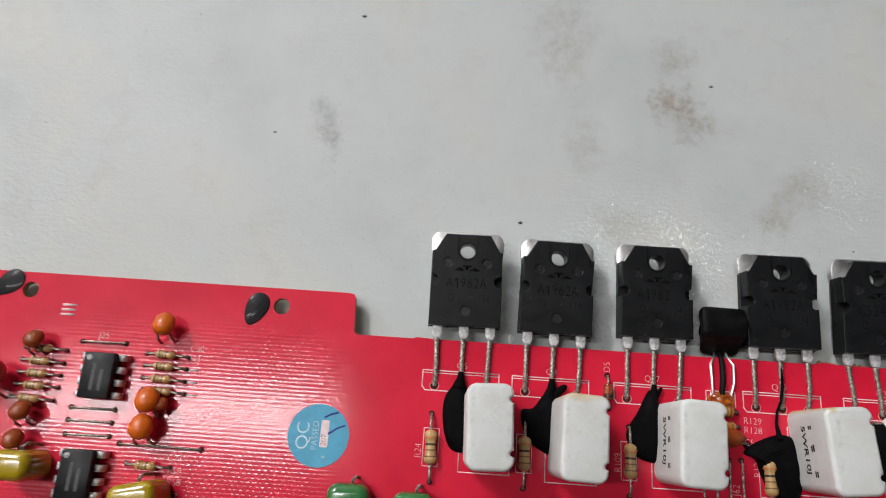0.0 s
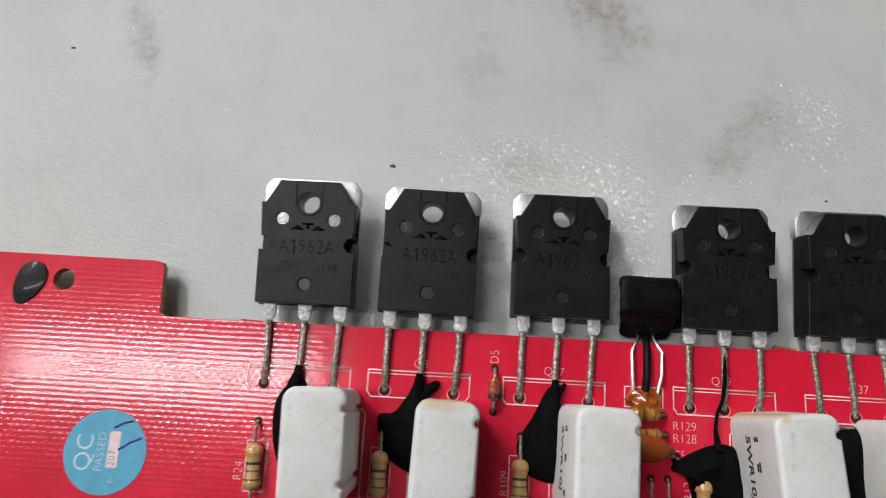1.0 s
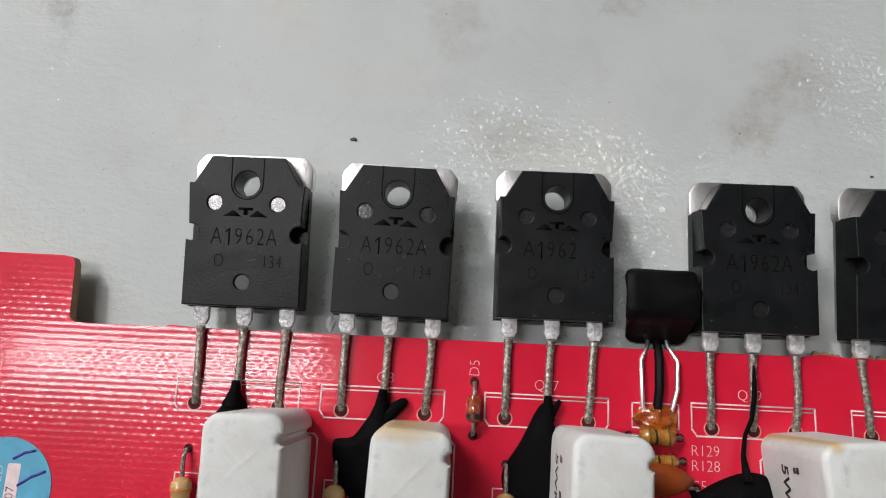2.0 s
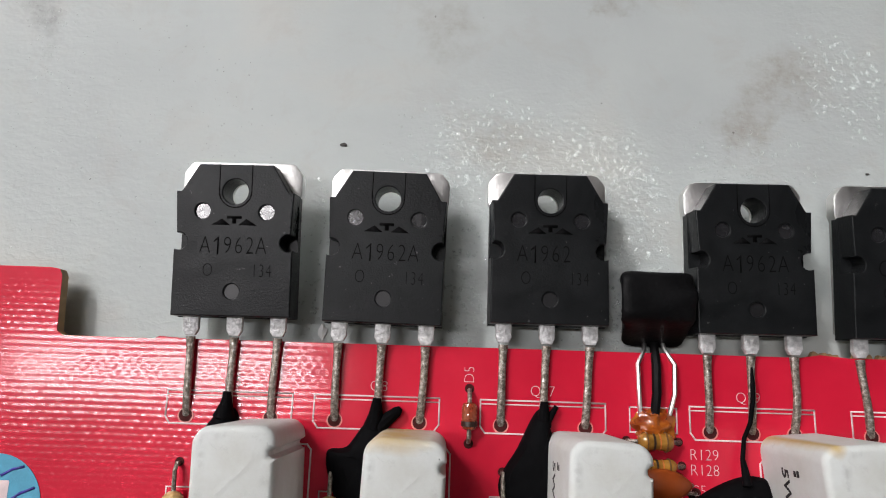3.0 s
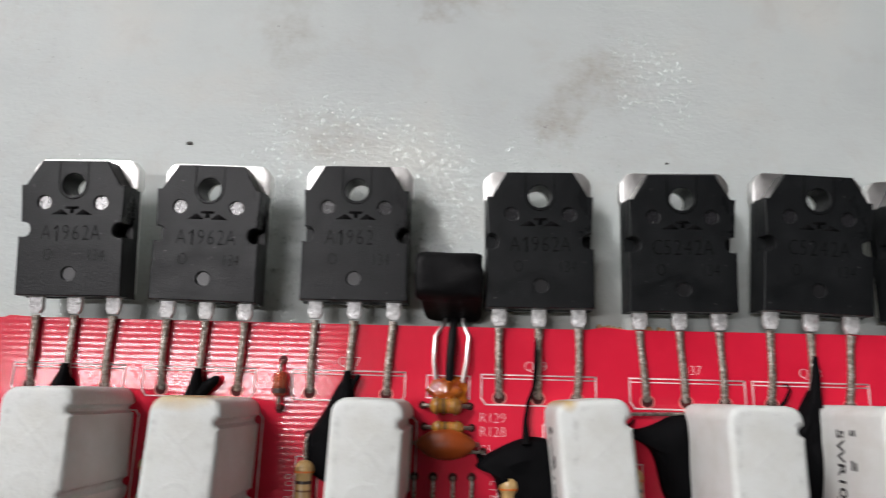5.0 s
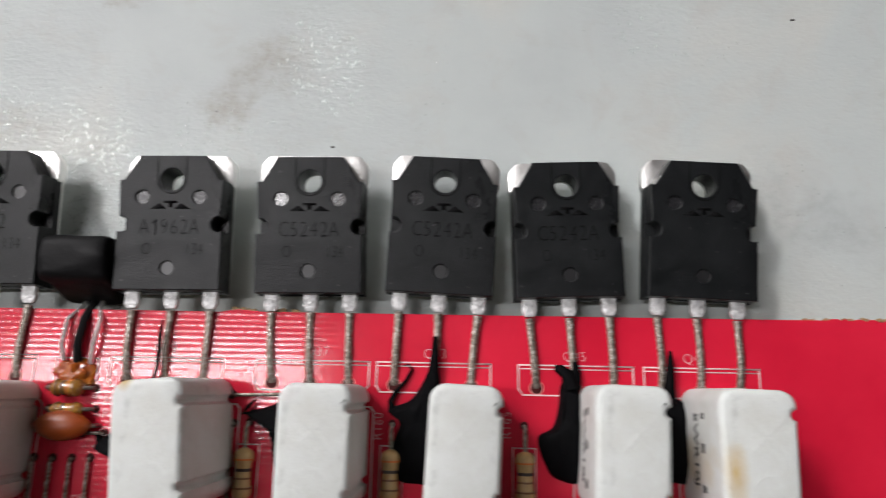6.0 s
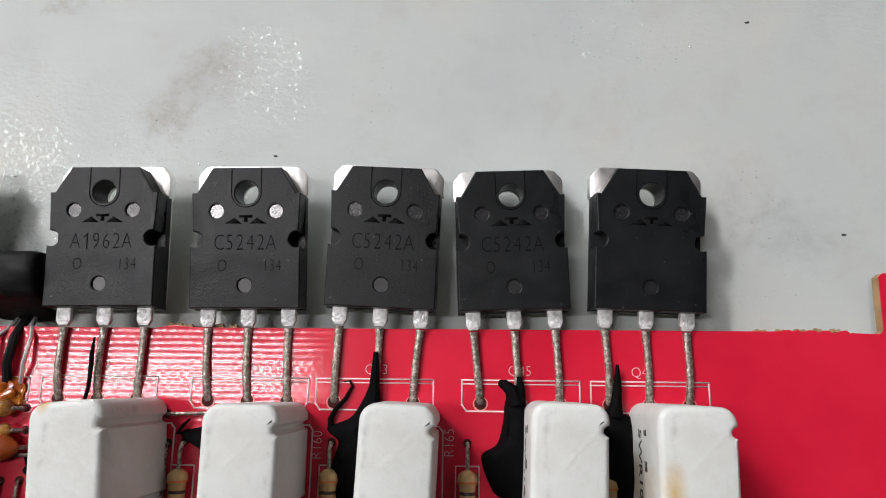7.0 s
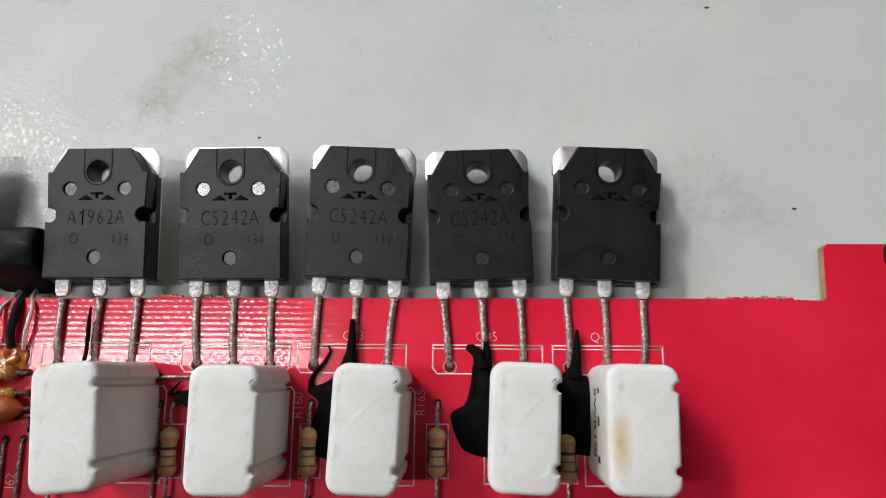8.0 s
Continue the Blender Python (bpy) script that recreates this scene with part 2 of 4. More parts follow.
def ceramic_material(stain=None):
    m, nt, b = mat("white_cement_ceramic", (0.74, 0.75, 0.72), 0.6)
    v = coords(nt)
    oi = nt.nodes.new("ShaderNodeObjectInfo")
    off = nt.nodes.new("ShaderNodeVectorMath")
    nt.links.new(v, off.inputs[0])
    nt.links.new(oi.outputs["Location"], off.inputs[1])
    a = noise_tex(nt, off.outputs[0], 1.3, 6.0, 0.65)
    col = ramp(nt, a, [(0.3, (0.55, 0.565, 0.525)), (0.6, (0.64, 0.67, 0.65))])
    scuff = noise_tex(nt, off.outputs[0], 2.6, 7.0, 0.75, 1.2)
    col = mix(nt, ramp(nt, scuff, [(0.6, (0, 0, 0)), (0.74, (0.5, 0.5, 0.5))]), col, (0.36, 0.37, 0.36))
    geo = nt.nodes.new("ShaderNodeSeparateXYZ")
    nt.links.new(v, geo.inputs[0])
    rim_x = math_node(nt, "SUBTRACT", math_node(nt, "ABSOLUTE", geo.outputs[0]), 0.33)
    rim_y = math_node(nt, "SUBTRACT", math_node(nt, "ABSOLUTE", geo.outputs[1]), 0.66)
    rim = math_node(nt, "MULTIPLY", math_node(nt, "ABSOLUTE", math_node(nt, "MAXIMUM", rim_x, rim_y)), 16.0)
    rim = math_node(nt, "SUBTRACT", 1.0, rim, clamp=True)
    soil = ramp(nt, noise_tex(nt, off.outputs[0], 3.4, 5.0, 0.7), [(0.5, (0, 0, 0)), (0.66, (0.4, 0.4, 0.4))])
    col = mix(nt, math_node(nt, "MULTIPLY", rim, soil), col, (0.25, 0.26, 0.25))
    if stain:
        mask = blob_mask(nt, v, *stain, 0.35)
        col = mix(nt, math_node(nt, "MULTIPLY", mask, 1.1, clamp=True), col, (0.50, 0.36, 0.15))
    nt.links.new(col, b.inputs["Base Color"])
    c = math_node(nt, "ADD", noise_tex(nt, off.outputs[0], 22.0, 4.0), math_node(nt, "MULTIPLY", noise_tex(nt, off.outputs[0], 6.0, 4.0, 0.6), 2.0))
    first = bump(nt, b, c, 0.2, 0.02)
    # moulded cross and ring, worn soft
    sep = nt.nodes.new("ShaderNodeSeparateXYZ")
    nt.links.new(v, sep.inputs[0])
    ax = math_node(nt, "ABSOLUTE", sep.outputs[0])
    ay = math_node(nt, "ABSOLUTE", math_node(nt, "SUBTRACT", sep.outputs[1], 0.24))
    arm = math_node(nt, "ABSOLUTE", math_node(nt, "SUBTRACT", ax, ay))
    cross = math_node(nt, "SUBTRACT", 1.0, math_node(nt, "MULTIPLY", arm, 14.0), clamp=True)
    cross = math_node(nt, "MULTIPLY", cross, math_node(nt, "MULTIPLY", math_node(nt, "SUBTRACT", 0.27, ax), 8.0, clamp=True))
    ry = math_node(nt, "ADD", sep.outputs[1], 0.38)
    rad = math_node(nt, "SQRT", math_node(nt, "ADD", math_node(nt, "MULTIPLY", ax, ax), math_node(nt, "MULTIPLY", ry, ry)))
    ring = math_node(nt, "SUBTRACT", 1.0, math_node(nt, "MULTIPLY", math_node(nt, "ABSOLUTE", math_node(nt, "SUBTRACT", rad, 0.2)), 22.0), clamp=True)
    marks = math_node(nt, "MULTIPLY", math_node(nt, "MAXIMUM", cross, math_node(nt, "MULTIPLY", ring, 0.6)), a)
    bump(nt, b, marks, 0.26, 0.03, first)
    return m


TABLE = table_material()
BOARD = board_material()
EPOXY = plastic_material()
TIN = tinned_material()
CERAMIC = ceramic_material()
STAINED_FAR = ceramic_material((-0.1, 0.78, 0.5, 0.22))
STAINED_SIDE = ceramic_material((-0.36, -0.15, 0.16, 0.4))
STAINED_CORNER = ceramic_material((-0.40, 0.74, 0.12, 0.16))
FIBRE = grainy("board_edge_fibreglass", (0.33, 0.21, 0.10), 0.7, 0.3, 4.0, 0.5)
MARK = grainy("laser_mark", (0.003, 0.003, 0.0033), 0.8, 0.2)
MARK.node_tree.nodes["Principled BSDF"].inputs["Specular IOR Level"].default_value = 0.1
DOT = grainy("smooth_ejector_mark", (0.02, 0.02, 0.022), 0.2, 0.2, 10.0, 0.12, fine=30.0, dist=0.006)
DULLDOT = grainy("dull_ejector_mark", (0.012, 0.012, 0.013), 0.36, 0.2, 10.0, 0.12, fine=30.0, dist=0.006)
PLATE = grainy("nickel_plated_copper", (0.88, 0.87, 0.85), 0.38, 0.08, 3.0, 0.35, 1.0, fine=10.0, dist=0.02)
SILK = grainy("white_silkscreen_ink", (0.75, 0.6, 0.6), 0.5, 0.15)
SOLDER = grainy("bright_solder", (0.84, 0.84, 0.83), 0.36, 0.4, 12.0, 0.8, 0.3, fine=22.0, dist=0.024)
# Pink that paints in the highlight on the mask's bevel round each hole.
RIM = grainy("pad_rim_highlight", (0.7, 0.22, 0.2), 0.4, 0.2)
CRUMB = grainy("dark_debris", (0.05, 0.045, 0.04), 0.7, 0.3)
RESIDUE = grainy("whitish_residue", (0.7, 0.7, 0.69), 0.45, 0.1)
GLUE = grainy("black_silicone_glue", (0.003, 0.003, 0.0035), 0.7, 0.3, 3.0, 0.25, fine=9.0, dist=0.02)
SLEEVE = grainy("black_heat_shrink", (0.004, 0.004, 0.0045), 0.55, 0.3, 3.0, 0.4, fine=16.0, dist=0.015)
PRINT = grainy("black_print", (0.03, 0.03, 0.03), 0.6, 0.3)
GREYPRINT = grainy("faint_grey_print", (0.05, 0.05, 0.05), 0.6, 0.4, 14.0)
TAN = grainy("tan_resistor_lacquer", (0.46, 0.30, 0.12), 0.35, 0.2, 5.0, 0.3, coat=0.4, fine=8.0)
AMBER = grainy("resin_coated_lacquer", (0.36, 0.17, 0.03), 0.15, 0.35, 6.0, 0.4, coat=0.9, fine=7.0)
UMBER = grainy("brown_band", (0.16, 0.07, 0.02), 0.4, 0.2)
BROWN = grainy("dark_band", (0.03, 0.015, 0.01), 0.4, 0.2)
ORANGEBAND = grainy("orange_band", (0.55, 0.14, 0.02), 0.4, 0.2)
ORANGE = grainy("orange_ceramic_coating", (0.62, 0.12, 0.004), 0.4, 0.2, 3.0, 0.2, coat=0.15, fine=9.0)
RUST = grainy("brown_ceramic_coating", (0.27, 0.05, 0.006), 0.4, 0.2, 3.0, 0.3, fine=9.0)
YELLOW = grainy("olive_yellow_film_coating", (0.38, 0.27, 0.01), 0.2, 0.2, 2.0, 0.2, coat=0.6, fine=6.0)
GREEN = grainy("green_film_coating", (0.03, 0.16, 0.04), 0.25, 0.2, 2.0, 0.2, coat=0.5, fine=6.0)
RED = grainy("red_lacquer", (0.4, 0.01, 0.02), 0.3, 0.2, coat=0.4)
STICKER = grainy("blue_sticker_paper", (0.07, 0.34, 0.50), 0.55, 0.12, 4.0, 0.2)
STICKERINK = grainy("pale_sticker_print", (0.55, 0.68, 0.72), 0.6, 0.1)
PEN = grainy("violet_pen", (0.05, 0.04, 0.3), 0.5, 0.2)
WALLPAINT = grainy("white_wall_paint", (0.6, 0.6, 0.59), 0.8, 0.04, 0.01, 0.2, fine=0.3)
# Ceiling and south and east walls darkened to cut ambient fill on the bench.
CEILINGPAINT = grainy("unseen_dim_ceiling", (0.36, 0.36, 0.35), 0.9, 0.05, 0.01, 0.2, fine=0.3)
DARKWALL = grainy("unseen_fill_cutting_wall", (0.12, 0.11, 0.10), 0.8, 0.1, 0.01, 0.2, fine=0.3)
FLOORMAT = grainy("grey_floor_tile", (0.3, 0.29, 0.27), 0.5, 0.2, 0.02, 0.2, fine=0.2)
HOUSING = grainy("white_lamp_housing", (0.8, 0.8, 0.8), 0.4, 0.05)
STEEL = grainy("grey_steel_leg", (0.3, 0.3, 0.3), 0.4, 0.1, metal=1.0)
LACQUER = grainy("dark_lacquer", (0.008, 0.008, 0.008), 0.5, 0.3, 3.0, 0.4, coat=0.08, fine=5.0, dist=0.03)
DARK = grainy("dark_hole", (0.06, 0.012, 0.012), 0.8, 0.3)


def resin_material():
    m, nt, b = mat("amber_flux_resin", (0.55, 0.16, 0.01), 0.1, coat=0.8, coat_rough=0.05)
    v = coords(nt)
    n = noise_tex(nt, v, 3.0, 4.0)
    nt.links.new(ramp(nt, n, [(0.35, (0.22, 0.03, 0.006)), (0.65, (0.50, 0.15, 0.012))]), b.inputs["Base Color"])
    bump(nt, b, n, 0.5, 0.1)
    return m


def glass_material():
    m, nt, b = mat("orange_diode_glass", (0.75, 0.18, 0.08), 0.06)
    b.inputs["Transmission Weight"].default_value = 0.6
    n = noise_tex(nt, coords(nt), 6.0, 3.0)
    nt.links.new(ramp(nt, n, [(0.4, (0.55, 0.10, 0.04)), (0.6, (0.8, 0.26, 0.14))]), b.inputs["Base Color"])
    return m


for matt, level in ((LACQUER, 0.15), (DOT, 0.75), (DARK, 0.15), (GLUE, 0.05), (SLEEVE, 0.13), (PRINT, 0.2)):
    matt.node_tree.nodes["Principled BSDF"].inputs["Specular IOR Level"].default_value = level


def droplet_material():
    m, nt, b = mat("clear_droplets", (0.86, 0.87, 0.87), 0.06)
    b.inputs["Transmission Weight"].default_value = 0.9
    b.inputs["IOR"].default_value = 1.4
    n = noise_tex(nt, coords(nt), 14.0, 2.0)
    nt.links.new(ramp(nt, n, [(0.4, (0.04,) * 3), (0.6, (0.12,) * 3)]), b.inputs["Roughness"])
    return m


DROPLET = droplet_material()
RESIN = resin_material()
DIODE = glass_material()


# ---- building helpers; all in plan units ----
def thing(name, x, y, z, label, category, group="", kind=""):
    ob = new(name)
    ob.empty_display_size = 0.002
    ob.location = (U * x, U * y, U * z)
    return tagged(ob, label, category, group, kind)


def part(name, bm, material, parent, label="", smooth=True, angle=35):
    """Links a bmesh as one mesh object under a thing or a part."""
    bmesh.ops.scale(bm, vec=(U, U, U), verts=bm.verts)
    bmesh.ops.recalc_face_normals(bm, faces=bm.faces)
    me = bpy.data.meshes.new(name)
    if smooth:
        for e in bm.edges:
            e.smooth = len(e.link_faces) != 2 or e.calc_face_angle(0.0) < radians(angle)
    bm.to_mesh(me)
    bm.free()
    for p in me.polygons:
        p.use_smooth = smooth
    me.materials.append(material)
    ob = new(name, me)
    ob.parent = parent
    return tagged(ob, label) if label else ob


def structure(name, bm, material, label, x=0, y=0, z=0):
    ob = part(name, bm, material, None)
    ob.location = (U * x, U * y, U * z)
    return tagged(ob, label, "", "", "structure")


def transform(bm, m):
    bmesh.ops.transform(bm, matrix=m, verts=bm.verts)
    return bm


def slab(outer, holes, z0, z1, bevel=0.0, seg=2):
    """An upright-walled piece with the given outline and holes, the upper rim rounded."""
    bm = bmesh.new()
    loops = []
    for pts in (outer, *holes):
        vs = [bm.verts.new((x, y, z1)) for x, y in pts]
        loops.append([bm.edges.new((vs[i], vs[(i + 1) % len(vs)])) for i in range(len(vs))])
    if holes:
        bmesh.ops.triangle_fill(bm, use_beauty=True, use_dissolve=False, edges=[e for lp in loops for e in lp])
    else:
        bm.faces.new(list(bm.verts))
    top = list(bm.faces)
    made = bmesh.ops.extrude_face_region(bm, geom=top)
    low = [g for g in made["geom"] if isinstance(g, bmesh.types.BMVert)]
    bmesh.ops.translate(bm, vec=(0, 0, z0 - z1), verts=low)
    if bevel:
        bm.normal_update()
        rim = [e for e in bm.edges if len(e.link_faces) == 2 and all(abs(v.co.z - z1) < 1e-6 for v in e.verts)
               and any(abs(f.normal.z) < 0.5 for f in e.link_faces)]
        bmesh.ops.bevel(bm, geom=rim, offset=bevel, segments=seg, profile=0.5, affect="EDGES")
    return bm


def circle(x, y, r, n=20, start=0.0, sweep=360.0):
    full = abs(sweep) >= 360
    return [(x + r * math.cos(radians(start + sweep * i / (n if full else n - 1))), y + r * math.sin(radians(start + sweep * i / (n if full else n - 1)))) for i in range(n)]


def round_rect(x0, y0, x1, y1, r, n=5):
    out = []
    for cx, cy, a in ((x1 - r, y0 + r, -90), (x1 - r, y1 - r, 0), (x0 + r, y1 - r, 90), (x0 + r, y0 + r, 180)):
        out += circle(cx, cy, r, n, a, 90)
    return out


def box(x0, y0, z0, x1, y1, z1, bevel=0.0):
    bm = bmesh.new()
    bmesh.ops.create_cube(bm, size=1.0)
    for v in bm.verts:
        v.co = (x0 + (v.co.x + 0.5) * (x1 - x0), y0 + (v.co.y + 0.5) * (y1 - y0), z0 + (v.co.z + 0.5) * (z1 - z0))
    if bevel:
        bmesh.ops.bevel(bm, geom=bm.edges[:], offset=bevel, segments=2, profile=0.5, affect="EDGES")
    return bm


def tube(points, radii, seg=10, flat=1.0):
    """A round bar along a line of points; flat squeezes it in height."""
    bm = bmesh.new()
    pts = [Vector(p) for p in points]
    rings = []
    side = Vector((1, 0, 0))
    for i, p in enumerate(pts):
        d = (pts[min(i + 1, len(pts) - 1)] - pts[max(i - 1, 0)]).normalized()
        a = (side - d * side.dot(d))
        a = a.normalized() if a.length > 0.2 else d.orthogonal().normalized()
        b = d.cross(a)
        r = radii[i] if isinstance(radii, (list, tuple)) else radii
        rings.append([bm.verts.new(p + a * r * math.cos(2 * math.pi * k / seg) + b * r * flat * math.sin(2 * math.pi * k / seg)) for k in range(seg)])
    for r0, r1 in zip(rings, rings[1:]):
        for k in range(seg):
            bm.faces.new((r0[k], r0[(k + 1) % seg], r1[(k + 1) % seg], r1[k]))
    bm.faces.new(rings[0][::-1])
    bm.faces.new(rings[-1])
    return bm


def lathe(profile, seg=16):
    """Turned about the x axis: rows of (x, r)."""
    bm = bmesh.new()
    rings = [[bm.verts.new((x, r * math.cos(2 * math.pi * k / seg), r * math.sin(2 * math.pi * k / seg))) for k in range(seg)] for x, r in profile]
    for r0, r1 in zip(rings, rings[1:]):
        for k in range(seg):
            bm.faces.new((r0[k], r0[(k + 1) % seg], r1[(k + 1) % seg], r1[k]))
    bm.faces.new(rings[0][::-1])
    bm.faces.new(rings[-1])
    return bm


def lettering(name, text, size, material, parent, m, label="", thin=-0.003):
    """Raised characters in the built-in font, centred at the pose m."""
    cu = bpy.data.curves.new(name, "FONT")
    cu.body, cu.size, cu.align_x, cu.align_y, cu.resolution_u = text, size, "CENTER", "CENTER", 3
    cu.extrude, cu.offset = 0.002, thin
    tmp = bpy.data.objects.new(name, cu)
    scene.collection.objects.link(tmp)
    dg = bpy.context.evaluated_depsgraph_get()
    dg.update()
    me = bpy.data.meshes.new_from_object(tmp.evaluated_get(dg))
    bm = bmesh.new()
    bm.from_mesh(me)
    bpy.data.objects.remove(tmp)
    bpy.data.meshes.remove(me)
    transform(bm, m)
    return part(name, bm, material, parent, label, smooth=False)


def strip(points, width, z, closed=False):
    """A thin printed line of constant width along flat points."""
    bm = bmesh.new()
    n = len(points)
    for i in range(n if closed else n - 1):
        a, b = Vector((*points[i], 0)), Vector((*points[(i + 1) % n], 0))
        d = (b - a).normalized() * width / 2
        s = Vector((-d.y, d.x, 0))
        low = [bm.verts.new(p + Vector((0, 0, z))) for p in (a - d - s, b + d - s, b + d + s, a - d + s)]
        up = [bm.verts.new(v.co + Vector((0, 0, 0.004 + 0.0015 * (i % 3)))) for v in low]
        bm.faces.new(up)
        bm.faces.new(low[::-1])
        for k in range(4):
            bm.faces.new((low[k], low[(k + 1) % 4], up[(k + 1) % 4], up[k]))
    return bm


# ---- unseen room added around the bench; its dark sides cut the fill light ----
R = 100.0 / 1.03
structure("floor", box(-2.2 * R, -3 * R, -0.80 * R, 2.2 * R, 3 * R, -0.75 * R), FLOORMAT, "plain grey floor")
structure("ceiling", box(-2.2 * R, -3 * R, 2.6 * R, 2.2 * R, 3 * R, 2.65 * R), CEILINGPAINT, "unseen grey ceiling, kept dim to cut overhead fill")
for wall_name, a in (("wall_north", (-2.2, 3.0, 2.2, 3.1)), ("wall_south", (-2.2, -3.1, 2.2, -3.0)), ("wall_east", (2.2, -3.1, 2.3, 3.1)), ("wall_west", (-2.3, -3.1, -2.2, 3.1))):
    structure(wall_name, box(a[0] * R, a[1] * R, -0.80 * R, a[2] * R, a[3] * R, 2.65 * R), DARKWALL if wall_name in ("wall_south", "wall_east") else WALLPAINT, "unseen plain wall added to set the fill light")
for at in (LAMP, FAR_LAMP):
    batten = thing("ceiling_lamp", at.x / U, at.y / U, at.z / U, "white batten lamp fixed to the ceiling", "lamp", "ceiling lamps")
    wide = 0.06 if at == LAMP else 0.21
    part("housing", transform(box(-0.62 * R, -wide * R, 0.012 * R, 0.62 * R, wide * R, 0.1 * R, 0.01 * R), pose(0, 0, 0, 0, 0, 0 if at == LAMP else 90)), HOUSING, batten)

bench = thing("workbench", 0, 0, 0, "grey painted sheet workbench with brown smudges and droplets", "workbench")
part("bench_top", box(-54, -30, -3.0, 66, 50, 0.0, 0.2), TABLE, bench)
for sx in (-49, 61):
    for sy in (-25, 45):
        part("leg", box(sx - 2, sy - 2, -0.75 * R, sx + 2, sy + 2, -3.0, 0.2), STEEL, bench)

# ---- the red board ----
TOP, THICK = 0.41, 0.155
EDGE_UP, EDGE_LOW = 1.49, 0.655
board = thing("circuit_board", 0, 0, TOP, "glossy red circuit board lying on the bench, notched edge", "circuit board")
PIN_SETS = [0.56, 2.395, 4.445, 7.03, 9.025, 10.69, 12.62, 14.31]
BLOCKS = [(1.11, -1.07), (2.81, -1.145), (4.90, -1.11), (7.60, -1.05), (9.41, -1.07), (11.11, -1.05), (13.08, -1.02), (14.46, -1.03)]


def board_outline():
    rng = random.Random(4)
    pts = [(-14, -7), (26, -7), (26, EDGE_UP + 0.02), (17.56, EDGE_UP + 0.0), (17.50, EDGE_UP - 0.05), (17.48, EDGE_LOW + 0.06), (17.43, EDGE_LOW + 0.01)]
    x = 17.1
    while x > 16.1:
        pts.append((x, EDGE_LOW + 0.03 + rng.uniform(-0.025, 0.03)))
        x -= rng.uniform(0.025, 0.08)
    pts += [(15.9, EDGE_LOW + 0.03), (8.3, EDGE_LOW), (7.95, EDGE_LOW + 0.03), (7.7, EDGE_LOW - 0.01), (0.0, EDGE_LOW - 0.02), (-0.4, EDGE_LOW), (-0.46, EDGE_LOW - 0.03),
            (-1.62, EDGE_LOW - 0.03), (-1.70, EDGE_LOW + 0.03), (-1.74, EDGE_UP - 0.1), (-1.78, EDGE_UP - 0.02), (-1.9, EDGE_UP), (-14, EDGE_UP)]
    return pts


HOLES = [circle(-3.27, 1.11, 0.17), circle(-8.62, 1.11, 0.17)]
part("laminate", slab(board_outline(), HOLES, -THICK, -0.012), FIBRE, board, "tan fibreglass core seen at the edges")
part("solder_mask", slab(board_outline(), HOLES, -0.012, 0.0), BOARD, board, "red solder mask with a woven relief")
for xc in PIN_SETS:
    for k in (-1, 0, 1):
        part("pad_hole", slab(circle(xc + 0.522 * k, -0.30, 0.082, 16), [], 0.0, 0.004), DARK, board)
        # Painted highlight: a pale ring set slightly low round the hole.
        part("pad_glint", slab(circle(xc + 0.522 * k, -0.305, 0.098, 18), [circle(xc + 0.522 * k, -0.30, 0.082, 18)], 0.0, 0.006), RIM, board)
for k in range(24):
    part("lead_stub", tube([(-12 + 1.55 * k, -1.0 - 1.7 * (k % 3), -THICK), (-12 + 1.55 * k, -1.0 - 1.7 * (k % 3), -TOP)], [0.09, 0.03], 8), TIN, board)


def footprint(xc):
    l, r = xc - 0.775, xc + 0.775
    bm = strip([(l, 0), (l, -0.32), (l + 0.06, -0.4), (r - 0.06, -0.4), (r, -0.32), (r, 0), (l, 0)], 0.02, 0.0)
    other = strip([(l + 0.01, -0.05), (r - 0.01, -0.05)], 0.016, 0.0)
    tmp = bpy.data.meshes.new("tmp")
    other.to_mesh(tmp)
    other.free()
    bm.from_mesh(tmp)
    bpy.data.meshes.remove(tmp)
    return bm


for i, l in enumerate((-0.21, 1.61, 3.67, 6.265, 8.275, 9.93, 11.857, 13.553)):
    part("silk_outline", footprint(l + 0.774), SILK, board)
for bx, by in BLOCKS:
    w, low = 0.50, by - 0.86
    part("silk_outline", strip([(bx - w, -0.66), (bx - w + 0.05, -0.6), (bx + w - 0.05, -0.6), (bx + w, -0.66), (bx + w, low), (bx - w, low)], 0.02, 0.0, True), SILK, board)


def silk(text, x, y, size=0.17, turn=0):
    lettering("silk_label", text, size, SILK, board, pose(x, y, 0.003, 0, 0, turn) @ Matrix.Diagonal((0.92, 1, 1, 1)), thin=-0.005)


for text, x, y, turn in (("Q5", 0.58, 0.12, 0), ("Q8", 2.40, 0.12, 0), ("Q17", 4.44, 0.12, 0), ("Q29", 7.0, 0.12, 0), ("Q37", 9.1, 0.12, 0), ("Q43", 10.72, 0.12, 0),
                         ("Q45", 12.62, 0.12, 0), ("Q4", 14.2, 0.12, 0), ("D5", 3.53, 0.30, 90), ("R129", 6.42, -0.58, 0), ("R128", 6.42, -0.76, 0), ("C5", 6.33, -1.0, 0),
                         ("R160", 9.98, -0.85, 90), ("R165", 11.70, -0.80, 90), ("R109", 3.74, -1.54, 90), ("J62", 6.03, -1.9, 90), ("R24", -0.19, -1.58, 90), ("R12", 6.46, -1.5, 90), ("J25", -6.85, 0.25, 0), ("C30", -4.88, 0.10, 0), ("R64", -4.92, -0.10, 0),
                         ("C28", -4.95, -2.05, 0), ("R59", -4.92, -2.29, 0), ("R58", -4.90, -2.50, 0), ("R57", -4.92, -2.76, 0)):
    silk(text, x, y, 0.19, turn)


